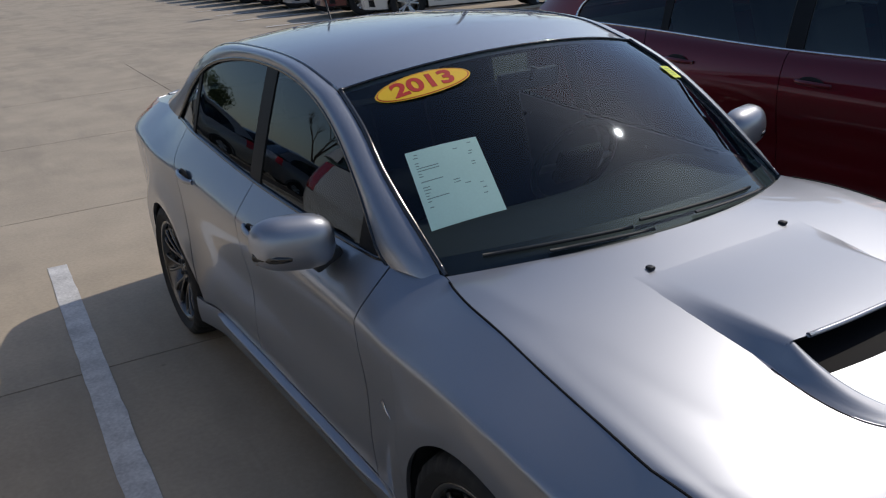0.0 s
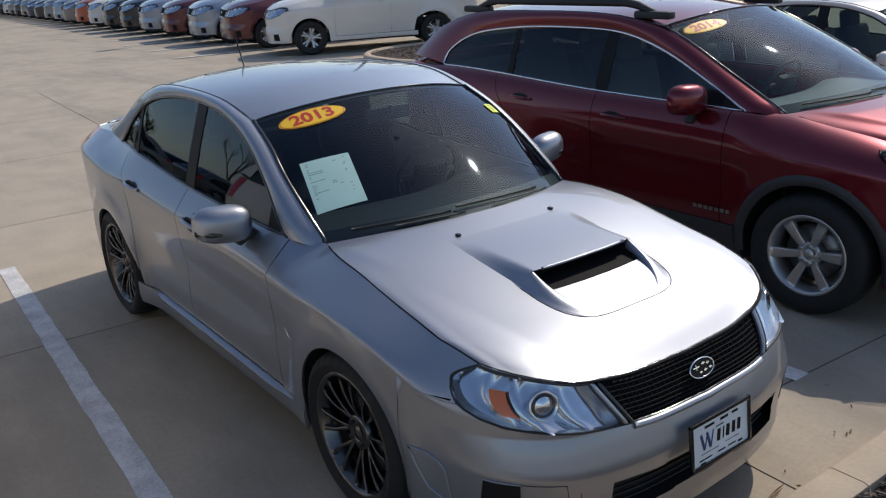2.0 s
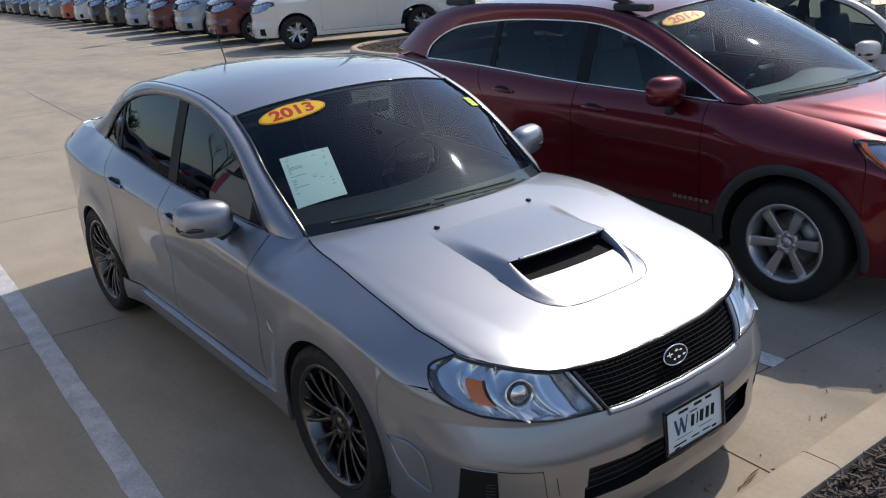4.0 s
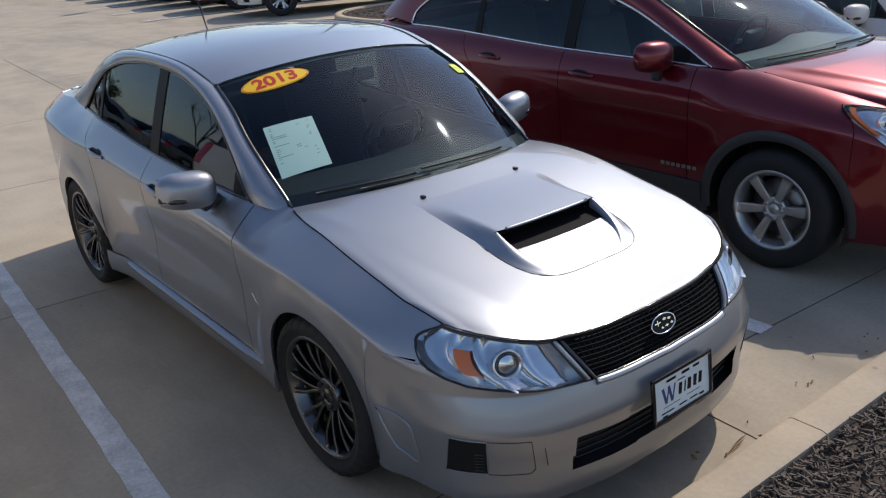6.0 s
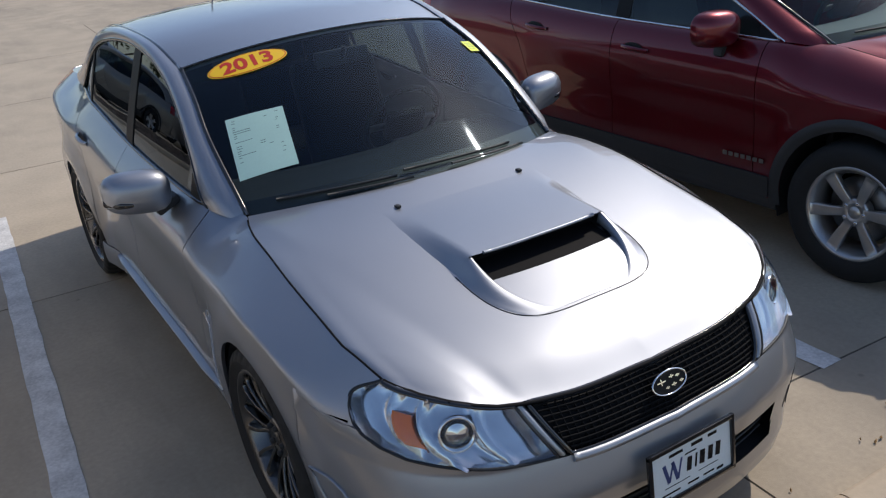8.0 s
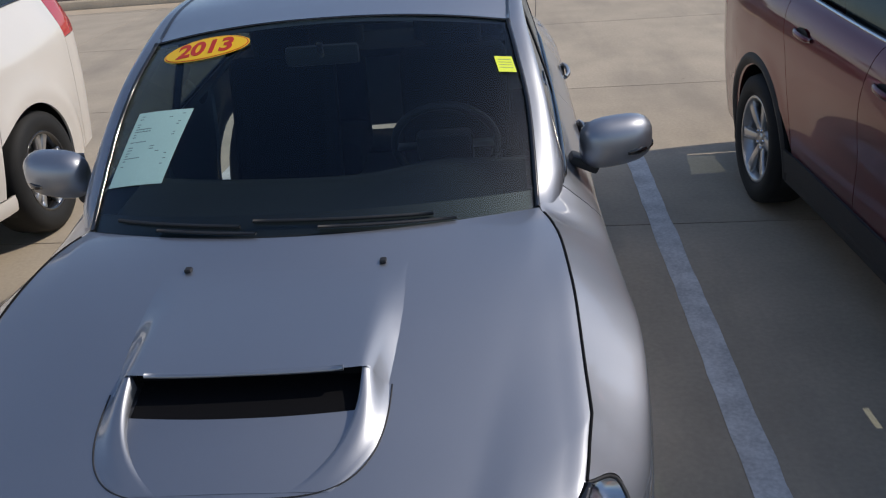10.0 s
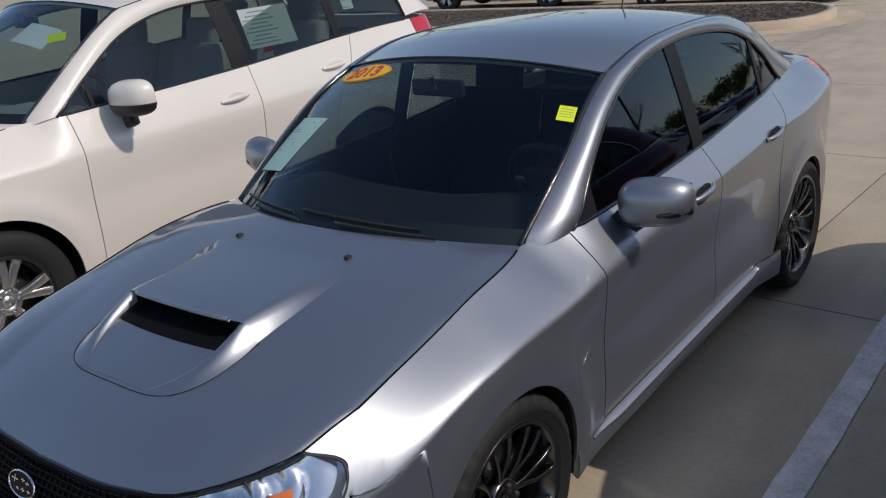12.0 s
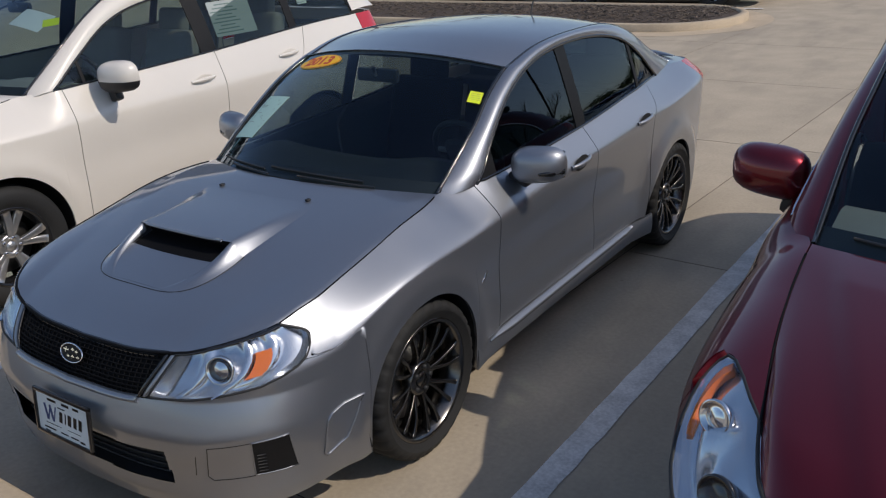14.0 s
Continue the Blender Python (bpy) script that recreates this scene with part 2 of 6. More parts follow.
def sweep(points, w, h, closed=False, up=(0, 0, 1), taper=None, round_=True):
    """A bar of elliptic section along the points."""
    p = np.array(points, float)
    n = len(p)
    verts, faces = [], []
    k = 8
    for i in range(n):
        a = p[(i - 1) % n] if closed or i > 0 else p[i]
        b = p[(i + 1) % n] if closed or i < n - 1 else p[i]
        t = (b - a) / (np.linalg.norm(b - a) + 1e-9)
        u = np.cross(t, np.array(up, float))
        if np.linalg.norm(u) < 1e-4:
            u = np.cross(t, np.array((1.0, 0.1, 0)))
        u /= np.linalg.norm(u)
        v = np.cross(u, t)
        f = taper(i / (n - 1)) if taper else 1.0
        for j in range(k):
            an = 2 * math.pi * (j + 0.5) / k
            c, s = math.cos(an), math.sin(an)
            if not round_:
                c, s = math.copysign(0.75 + 0.25 * abs(c), c) if abs(c) > 0.3 else c * 1.9, math.copysign(0.75 + 0.25 * abs(s), s) if abs(s) > 0.3 else s * 1.9
            verts.append(p[i] + u * c * w / 2 * f + v * s * h / 2 * f)
    for i in range(n if closed else n - 1):
        for j in range(k):
            a, b = i * k + j, ((i + 1) % n) * k + j
            a2, b2 = i * k + (j + 1) % k, ((i + 1) % n) * k + (j + 1) % k
            faces.append((a, a2, b2, b))
    if not closed:
        faces.append(tuple(range(k)))
        faces.append(tuple(range((n - 1) * k, n * k))[::-1])
    return verts, faces


def bar(name, points, w, h, mat, parent, label="", **kw):
    v, f = sweep(points, w, h, **kw)
    return link(name, mesh_of(name, v, f, mat), parent, label)


def text_mesh(name, body, size, mat, parent, m, depth=0.0006, bold=0.0, shear=0.0, xs=1.0, label=""):
    cu = bpy.data.curves.new(name, 'FONT')
    cu.body, cu.size, cu.extrude, cu.offset, cu.shear = body, size, depth, bold, shear
    cu.align_x, cu.align_y = 'CENTER', 'CENTER'
    tmp = bpy.data.objects.new("tmp", cu)
    scene.collection.objects.link(tmp)
    dg = bpy.context.evaluated_depsgraph_get()
    me = bpy.data.meshes.new_from_object(tmp.evaluated_get(dg))
    bpy.data.objects.remove(tmp)
    me.materials.clear()
    me.materials.append(mat)
    me.transform(Matrix.Diagonal((xs, 1, 1, 1)))
    me.name = name
    ob = link(name, me, parent, label)
    ob.matrix_basis = m
    return ob


# ---- cars ----
class Shell:
    """The outer skin of a car: front axle at the origin, nose towards -y."""

    def __init__(self, spec):
        self.wb, self.hubz, self.arch_r = spec["wb"], spec["hubz"], spec["arch_r"]
        self.tuck, self.crease, self.lean = spec["tuck"], spec["crease"], spec["lean"]
        f = curve3([(x, y, 0) for x, y in spec["plan"]], 600)
        q = np.linspace(0, 1, 1500)
        self.pp = f(q)[:, :2]
        self.ss = np.r_[0, np.cumsum(np.linalg.norm(np.diff(self.pp, axis=0), axis=1))]
        t = np.gradient(self.pp, axis=0)
        t /= np.linalg.norm(t, axis=1, keepdims=True) + 1e-12
        self.nrm = np.stack([t[:, 1], -t[:, 0]], 1)
        self.fmid, self.ftop, self.fin = curve1(spec["zmid"]), curve1(spec["ztop"]), curve1(spec["inset"])
        self.flow = curve1(spec["zlow"])
        self.fsculpt = curve1(spec["sculpt"])
        self.fcham = curve1(spec["chamfer"])
        self.fhol = curve1(spec.get("hollow") or [(-1, 1.0), (4, 1.0)])
        self.frho = curve1(spec["shoulder_round"]) if spec.get("shoulder_round") else None
        self.nose, self.flare, self.ridge, self.hips, self.face = spec["nose"], spec.get("flare", 0.0), spec.get("ridge", 0.0), spec.get("hips", 0.0), spec.get("face", 0.0)

    def sy(self, y):
        return np.interp(y, self.pp[:, 1], self.ss)

    def sx(self, x):
        k = len(self.ss) // 3
        return np.interp(x, self.pp[:k, 0], self.ss[:k])

    def pos(self, s, v, deep=0.0):
        s, v = np.broadcast_arrays(np.asarray(s, float), np.asarray(v, float))
        x, y = np.interp(s, self.ss, self.pp[:, 0]), np.interp(s, self.ss, self.pp[:, 1])
        nx, ny = np.interp(s, self.ss, self.nrm[:, 0]), np.interp(s, self.ss, self.nrm[:, 1])
        zl, z0, zt, D = self.flow(y), self.fmid(y), self.ftop(y), self.fin(y)
        lowv, hi = np.clip(v, -0.2, 1), np.clip(v - 1, 0, 1) * math.pi / 2
        ch, lin = self.fcham(y), hi / (math.pi / 2)
        if self.frho is not None:
            ch = 1.0
            lin = lin ** self.fhol(y)
        z = np.where(v <= 1, zl + (z0 - zl) * lowv, z0 + (zt - z0) * (np.sin(hi) * (1 - ch) + lin * ch))
        tuck = self.tuck * np.clip(1 - lowv, 0, 1.2) ** 2
        scoop = self.fsculpt(y) * np.exp(-((z - self.crease + 0.16) / 0.13) ** 2)
        front = np.clip((-0.45 - y) / 0.3, 0, 1)
        swell = front * self.nose * (0.022 * np.exp(-((z - 0.335) / 0.065) ** 2) - 0.014 * np.exp(-((z - 0.225) / 0.03) ** 2) - 0.010 * np.exp(-((z - 0.47) / 0.035) ** 2))
        swell = swell + front * self.face * np.clip((z - 0.46) / 0.13, 0, 1) ** 1.4
        flare = 0.0
        for yw in (0.0, self.wb):
            r = np.hypot(y - yw, z - self.hubz)
            flare = flare + self.flare * np.exp(-((r - self.arch_r - 0.055) / 0.055) ** 2)
            if self.hips and yw:
                flare = flare + self.hips * np.exp(-(np.maximum(0, r - self.arch_r - 0.05) / 0.115) ** 2)
        swell = swell - flare * np.clip(1.5 - v, 0, 1)
        for yw in (0.0, self.wb) if self.ridge else ():
            r = np.hypot(y - yw, z - self.hubz)
            swell = swell - self.ridge / (1 + np.exp((r - self.arch_r - 0.115) / 0.022)) * np.clip((1.5 - v) / 0.5, 0, 1)
        top = (1 - np.cos(hi)) * (1 - ch) + lin * ch
        if self.frho is not None:
            rho = self.frho(y)
            lin = lin ** (1 / self.fhol(y))
            top = (np.sqrt(lin ** 2 + rho ** 2) - rho) / (np.sqrt(1 + rho ** 2) - rho)
        d = np.where(v <= 1, tuck, D * top) + scoop + swell + deep
        return np.stack([x - nx * d, y - ny * d, z], -1)

    def v_of(self, y, z):
        zl, z0, zt = self.flow(y), self.fmid(y), self.ftop(y)
        q = np.clip((z - z0) / (zt - z0), 0, 1)
        ch = self.fcham(y) if self.frho is None else 1.0
        if self.frho is not None:
            return np.where(z <= z0, (z - zl) / (z0 - zl), 1 + q ** (1 / self.fhol(y)))
        return np.where(z <= z0, (z - zl) / (z0 - zl), 1 + np.arcsin(q) / (math.pi / 2) * (1 - ch) + q * ch)

    def arch(self, y):
        """The lowest v of the skin at y: the wheel arches cut into it."""
        y = np.asarray(y, float)
        v = np.zeros_like(y)
        for yw in (0.0, self.wb):
            d = np.abs(y - yw)
            z = self.hubz + np.sqrt(np.clip(self.arch_r**2 - d**2, 0, None))
            v = np.where(d < self.arch_r, np.maximum(v, self.v_of(y, z)), v)
        return v

    def side(self, y0, y1, vb=None, vt=2.0, n=30, m=16, deep=0.0, extra=(), lead=1):
        """A patch of the side between the edges y0(v) and y1(v), from vb (or the arch) up to vt."""
        f0 = y0 if callable(y0) else (lambda v: np.full_like(np.asarray(v, float), y0))
        f1 = y1 if callable(y1) else (lambda v: np.full_like(np.asarray(v, float), y1))
        mid = 1.0
        a = np.linspace(0, 1, n)
        ya, yb = float(f0(mid)), float(f1(mid))
        cols = list(ya + (yb - ya) * a)
        for yw in (0.0, self.wb):
            for e in (-1, 1):
                for off in (0.004, -0.0005, -0.006, -0.02, -0.045):
                    c = yw + e * (self.arch_r + off)
                    if ya < c < yb:
                        cols.append(c)
        cols = np.array(sorted(cols))
        a = (cols - ya) / (yb - ya)
        bot = self.arch(cols) if vb is None else np.full_like(cols, vb)
        top = np.array([vt(c) if callable(vt) else vt for c in cols])
        rows = np.linspace(0, 1, m)
        V = bot[:, None] + (top - bot)[:, None] * rows[None]
        Y0, Y1 = f0(V), f1(V)
        Y = cols[:, None] + (Y0 - ya) * (1 - a[:, None]) ** lead + (Y1 - yb) * a[:, None]
        return self.pos(self.sy(Y), V, deep)

    def shoulder(self, y):
        return self.pos(self.sy(y), 2.0)

    def pane(self, y, z):
        """The side glass at y and height z."""
        base = self.shoulder(y)
        h = np.clip(z - base[..., 2], 0, None)
        return np.stack([base[..., 0] - 0.006 - self.lean[0] * h - self.lean[1] * h * h, np.broadcast_to(y, h.shape), z], -1)


def wheel_parts(parent, at, side, radius, rim_r, width, style, tyre_mat=None, rim_mat=None):
    """A wheel that looks outward to side (+1 or -1) with its hub at the given place."""
    tyre_mat, rim_mat = tyre_mat or RUBBER, rim_mat or GUNMETAL
    key = ("wheel", style, radius, rim_r, width)
    if key not in CACHE:
        w = width / 2
        prof = [(-w * 0.8, rim_r - 0.005), (-w * 0.97, rim_r + 0.03), (-w, radius - 0.045), (-w * 0.86, radius - 0.012), (-w * 0.6, radius - 0.003), (0, radius),
                (w * 0.6, radius - 0.003), (w * 0.86, radius - 0.012), (w, radius - 0.045), (w * 0.985, rim_r + 0.035), (w * 0.9, rim_r + 0.012), (w * 0.8, rim_r - 0.005)]
        tread = (lambda k, i: 0.009 if (k % 5 == 0 and i in (3, 4, 6, 7)) else 0.0) if style == "mesh" else None
        v, f = lathe(prof, 160 if style == "mesh" else 40, wobble=tread)
        tyre = mesh_of("tyre", v, f, tyre_mat)
        ro = rim_r
        prof = [(-w * 0.8, ro - 0.01), (-w * 0.75, ro - 0.03), (w * 0.55, ro - 0.035), (w * 0.72, ro - 0.016), (w * 0.84, ro - 0.012), (w * 0.88, ro - 0.002), (w * 0.86, ro + 0.006), (w * 0.8, ro + 0.007)]
        v, f = lathe(prof, 72)
        rim = mesh_of("rim", v, f, GLOSS_BLACK if style == "twin" else rim_mat)
        spokes = []
        xo = w * 0.62
        if style == "mesh":
            vs, fs = [], []
            for sgn in (-1, 1):
                pts = []
                for t in np.linspace(0, 1, 9):
                    r = 0.055 + (ro - 0.022 - 0.055) * t
                    an = sgn * (0.03 + 0.135 * min(1, max(0, (t - 0.10) / 0.45)) ** 0.8)
                    x = xo - 0.035 * (1 - t) ** 1.5 + 0.01 * math.sin(t * 3)
                    pts.append((x, r * math.cos(an), r * math.sin(an)))
                a, b = sweep(pts, 0.016, 0.03, up=(1, 0, 0), round_=False, taper=lambda q: 1.25 - 0.45 * math.sin(q * math.pi))
                fs += [tuple(i + len(vs) for i in q) for q in b]
                vs += list(a)
            spokes, count = mesh_of("spoke", vs, fs, rim_mat), 8
        else:
            count = 6 if style == "six" else 5
            vs, fs = [], []
            arms = (0,) if style == "six" else (-1, 1)
            for sgn in arms:
                pts = []
                for t in np.linspace(0, 1, 7):
                    r = 0.05 + (ro - 0.015 - 0.05) * t
                    an = sgn * (0.10 + 0.09 * t)
                    x = xo + 0.004 - 0.02 * (1 - t) ** 2
                    pts.append((x, r * math.cos(an), r * math.sin(an)))
                wide = 0.05 if style == "six" else 0.036
                a, b = sweep(pts, wide, 0.03, up=(1, 0, 0), round_=False, taper=lambda q: 0.8 + 0.45 * q)
                fs += [tuple(i + len(vs) for i in q) for q in b]
                vs += list(a)
            spokes = mesh_of("spoke", vs, fs, rim_mat)
        v, f = lathe([(xo - 0.05, 0.075), (xo - 0.012, 0.072), (xo - 0.004, 0.062), (xo - 0.006, 0.034), (xo - 0.012, 0.031), (xo - 0.004, 0.028), (xo - 0.002, 0.001)], 32)
        hub = mesh_of("hub", v, f, rim_mat)
        v, f = lathe([(-0.02, 0.06), (-0.02, ro * 0.72), (0.0, ro * 0.72), (0.002, 0.06)], 40)
        disc = mesh_of("brake_disc", v, f, STEEL)
        v, f = lathe([(0.0, 0.011), (0.012, 0.010), (0.014, 0.006), (0.014, 0.0005)], 6)
        nut = mesh_of("wheel_nut", v, f, BLACK_TRIM if style == "mesh" else CHROME)
        CACHE[key] = (tyre, rim, spokes, count, hub, disc, nut, xo)
    tyre, rim, spoke, count, hub, disc, nut, xo = CACHE[key]
    top = new("wheel")
    top.parent = parent
    top.matrix_basis = pose(*at, 0, 0, 0 if side > 0 else 180)
    link("tyre", tyre, top)
    link("rim", rim, top)
    link("hub", hub, top)
    link("brake_disc", disc, top)
    for k in range(count):
        ob = link("spoke", spoke, top)
        ob.matrix_basis = pose(0, 0, 0, 360 * k / count + 7)
    if style != "far":
        for k in range(5):
            a = 2 * math.pi * k / 5
            ob = link("wheel_nut", nut, top)
            ob.location = (xo - 0.008, 0.05 * math.cos(a), 0.05 * math.sin(a))
    return top


CACHE = {}


def blend(A, B, t, bulge=None):
    """Rows between two curves of points, with an optional outward swell."""
    P = A[:, None] * (1 - t)[None, :, None] + B[:, None] * t[None, :, None]
    if bulge is not None:
        P = P + bulge[:, None] * (4 * t * (1 - t))[None, :, None]
    return P


def build_car(name, spec, mat, label, detail=2):
    """Builds a car out of its panels; returns the Empty that carries them. detail: 2 near, 0 far."""
    S = Shell(spec)
    car = new(name)
    tagged(car, label, "car")
    hi = 1 if detail else 0.45
    N = lambda k: max(4, int(k * hi))
    g = 0.0025
    wb, ar = S.wb, S.arch_r
    lower = CLADDING if spec.get("cladding") else mat

    # bumpers, fenders, doors, quarters
    front_edge = curve1(spec["fender_edge"])
    V1 = lambda y: 1.0
    s0, s1 = 0.0, S.sy(-ar)
    ss = np.concatenate([np.linspace(0, S.sx(0.6), N(60)), np.linspace(S.sx(0.6), s1, N(50))[1:]])
    full = np.concatenate([-ss[:0:-1], ss])

    def ring(vb, vt, rows, deep=0.0, smax=None, cut=None):
        use = full if smax is None else full[np.abs(full) <= smax]
        vv = np.linspace(vb, vt, rows)
        P = S.pos(np.abs(use)[:, None], vv[None, :], deep)
        P[..., 0] *= np.sign(use)[:, None] + (use == 0)[:, None]
        return P, use, vv

    P, use, vv = ring(spec["bumper_v"][0], 1.0 - 0.006, N(70))
    xs, zs = np.abs(P[..., 0]), P[..., 2]
    holes = np.zeros(P.shape[:2], bool)
    for x0, x1, z0, z1 in spec["intakes"]:
        holes |= (xs > x0) & (xs < x1) & (zs > z0) & (zs < z1)
    sk = holes[:-1, :-1] & holes[1:, :-1] & holes[:-1, 1:] & holes[1:, 1:]
    fb = panel("front_bumper", P, mat, car, skip=sk if detail else None, thick=0.02)
    lamp_edge = curve1(spec["lamp_edge"])
    vmeet = spec.get("vmeet") or spec["lamp_edge"][1][0]
    both("bumper_corner", S.side(lambda v: lamp_edge(v) + 0.003, lambda v: front_edge(v) - g, vb=0.994, vt=vmeet, n=N(12), m=N(10)), mat, car)
    Pd, _, _ = ring(spec["bumper_v"][0] + 0.03, 0.97, N(12), 0.075)
    panel("intake_backing", Pd, BLACK_TRIM, car, thick=0)
    if detail:
        # the floor of the air intake, from the bumper's skin to the backing
        lipv = (spec["intakes"][0][2] - 0.010 - S.flow(-0.9)) / (S.fmid(-0.9) - S.flow(-0.9))
        run_ = full[np.abs(full) <= S.sx(0.66)]
        Pf = np.stack([S.pos(np.abs(run_), np.full_like(run_, lipv), d_) for d_ in (0.006, 0.04, 0.08)], axis=1)
        Pf[..., 0] *= (np.sign(run_) + (run_ == 0))[:, None]
        panel("intake_floor", Pf, BLACK_TRIM, car, thick=0)
        for x0, x1, z0, z1 in spec["intakes"]:
            for sg in ((1, -1) if x0 > 0 else (1,)):
                xa, xb = (x0, x1) if x0 > 0 else (-x1, x1)
                for z in np.arange(z0 + 0.02, z1 - 0.005, 0.028):
                    xx = np.linspace(xa, xb, 12)
                    s = S.sx(np.abs(xx)) if xb < 0.6 else S.sx(np.abs(xx))
                    v = (z - S.flow(-0.9)) / (S.fmid(-0.9) - S.flow(-0.9))
                    pts = S.pos(s, v, 0.045)
                    pts[:, 0] = xx * sg
                    bar("grille_bar", pts, 0.012, 0.006, BLACK_TRIM, car)

    if spec.get("vents"):
        # fog opening with its black insert laid on the uncut bumper, the recess's shade only in its colour, and the
        # blank beside it drawn by its seams
        def on_nose(x, z, deep):
            v = (z - S.flow(-0.75)) / (S.fmid(-0.75) - S.flow(-0.75))
            return S.pos(S.sx(x), v, deep)
        xa, xb, za, zb_ = spec["vents"]
        for sg in (1, -1):
            fl = np.array([sg, 1, 1])
            lo = lambda u: za + 0.012 * (1 - u)
            hi_z = lambda u: zb_ - 0.006 * u
            Pv = np.array([[on_nose(xa + (xb - xa) * u + 0.010 * (1 - q) * u, lo(u) + (hi_z(u) - lo(u)) * q, -0.002) for q in np.linspace(0, 1, 11)] for u in np.linspace(0, 1, 9)]) * fl
            vent = panel("fog_vent", Pv, PILLAR_BLACK, car, "black fog lamp insert", thick=0.003)
            for k in range(1, 7):
                bar("grille_bar", Pv[1:4, k] + np.array([0, -0.002, 0]), 0.004, 0.004, CLADDING, vent)
            edge_ = np.concatenate([Pv[:, 0], Pv[-1, 1:], Pv[-2::-1, -1], Pv[0, -2:0:-1]])
            bar("vent_edge", edge_, 0.005, 0.005, mat, vent, closed=True)
            for run in (((xa, zb_), (0.60, zb_ + 0.004), (0.585, za + 0.03), (0.60, za + 0.012), (xa, za + 0.008)), ((0.558, zb_ - 0.03), (0.545, za + 0.035))):
                pts = []
                for (x0_, z0_), (x1_, z1_) in zip(run, run[1:]):
                    pts += [on_nose(x0_ + (x1_ - x0_) * q, z0_ + (z1_ - z0_) * q, -0.0006) * fl for q in np.linspace(0, 1, 9)]
                bar("bumper_seam", pts, 0.0028, 0.0028, BLACK_TRIM, car)
    fe = lambda v: front_edge(v)
    both("fender", S.side(lambda v: fe(v) + g, spec["door"][0] - g, n=N(70), m=N(46), lead=6), mat, car)
    both("front_door", S.side(spec["door"][0] + g, spec["door"][1] - g, vb=spec["sill_v"] + 0.012, n=N(26), m=N(24)), mat, car)
    rear_edge = curve1(spec["rear_door_edge"])
    both("rear_door", S.side(spec["door"][1] + g, lambda v: rear_edge(v) - g, vb=spec["sill_v"] + 0.012, n=N(24), m=N(24)), mat, car)
    both("quarter_panel", S.side(lambda v: rear_edge(v) + g, spec["tail"][0] - g, n=N(66), m=N(40)), mat, car)
    sr0, sr1 = S.sy(spec["tail"][0]) + g, S.ss[-1]
    srr = np.linspace(sr0, sr1, N(24))
    allr = np.concatenate([srr, (2 * sr1 - srr)[-2::-1]])
    vv = np.linspace(0.0, 1.0, N(14))
    P = S.pos(np.minimum(allr, 2 * sr1 - allr)[:, None], vv[None])
    P[..., 0] *= np.where(allr > sr1, -1, 1)[:, None]
    panel("rear_bumper", P, mat, car)
    vv = np.linspace(1.02, 2.0, N(10))
    tl = np.linspace(sr0, S.sy(spec["tail"][1]), N(10))
    P = S.pos(tl[:, None], vv[None])
    both("tail_lamp", P, TAIL_RED, car, "red tail lamp lens")
    tr = np.concatenate([np.linspace(S.sy(spec["tail"][1]) + g, sr1, N(14))])
    tr = np.concatenate([tr, (2 * sr1 - tr)[-2::-1]])
    P = S.pos(np.minimum(tr, 2 * sr1 - tr)[:, None], vv[None])
    P[..., 0] *= np.where(tr > sr1, -1, 1)[:, None]
    panel("tailgate", P, mat, car)
    # sills
    sill = S.side(ar + 0.01, wb - ar - 0.01, vb=-0.02, vt=spec["sill_v"], n=N(20), m=6)
    sill[..., 0] += (0.008 * np.sin(np.linspace(0.15, 1, 6) * math.pi))[None]
    both("sill", sill, lower, car)
    if spec.get("cladding"):
        for yw in (0.0, wb):
            A = np.linspace(-0.16, math.pi + 0.16, 40)
            C = np.stack([yw - np.cos(A) * (ar - 0.004), S.hubz + np.sin(A) * (ar - 0.004)], 1)
            O = np.stack([yw - np.cos(A) * (ar + 0.055), S.hubz + np.sin(A) * (ar + 0.055)], 1)
            Z = []
            for r in np.linspace(0, 1, 4):
                yz = C * (1 - r) + O * r
                q = S.pos(S.sy(yz[:, 0]), S.v_of(yz[:, 0], yz[:, 1]), -0.012 if 0 < r < 1 else 0.0)
                Z.append(np.stack([q[:, 0], yz[:, 0], yz[:, 1]], 1))
            both("arch_trim", np.stack(Z, 1), CLADDING, car, thick=0.02)
        both("door_cladding", S.side(ar + 0.05, wb - ar - 0.05, vb=spec["sill_v"] - 0.01, vt=spec["sill_v"] + 0.17, n=16, m=5, deep=-0.012), CLADDING, car)
    # wheel wells, floor
    for yw in (0.0, wb):
        for sg in (1, -1):
            A = np.linspace(-0.3, math.pi + 0.3, 18)
            X = np.linspace(0.45, S.pp[:, 0].max() - 0.035, 4)
            R = ar + 0.012
            P = np.stack([np.broadcast_to(X[None] * sg, (18, 4)), np.broadcast_to((yw - np.cos(A) * R)[:, None], (18, 4)), np.broadcast_to((S.hubz + np.sin(A) * R)[:, None], (18, 4))], -1)
            panel("wheel_well", P, BLACK_TRIM, car, thick=0)
    bm = box_bm((1.15, 3.9, 0.06), (0, 1.35, 0.24), 0.02)
    box_bm((1.58, wb - 2 * ar - 0.06, 0.05), (0, wb / 2, 0.27), 0.02, bm=bm)
    for ya, yb, hw in ((-0.70, -ar - 0.02, 0.58), (wb + ar + 0.02, spec["tail"][0] + 0.12, 0.62)):
        box_bm((2 * hw, yb - ya, 0.04), (0, (ya + yb) / 2, 0.27), 0.01, bm=bm)
    part("underbody", bm, BLACK_TRIM, car)
    part("bulkhead", box_bm((1.2, 0.04, 0.5), (0, 0.32, 0.58), 0.01), BLACK_TRIM, car)
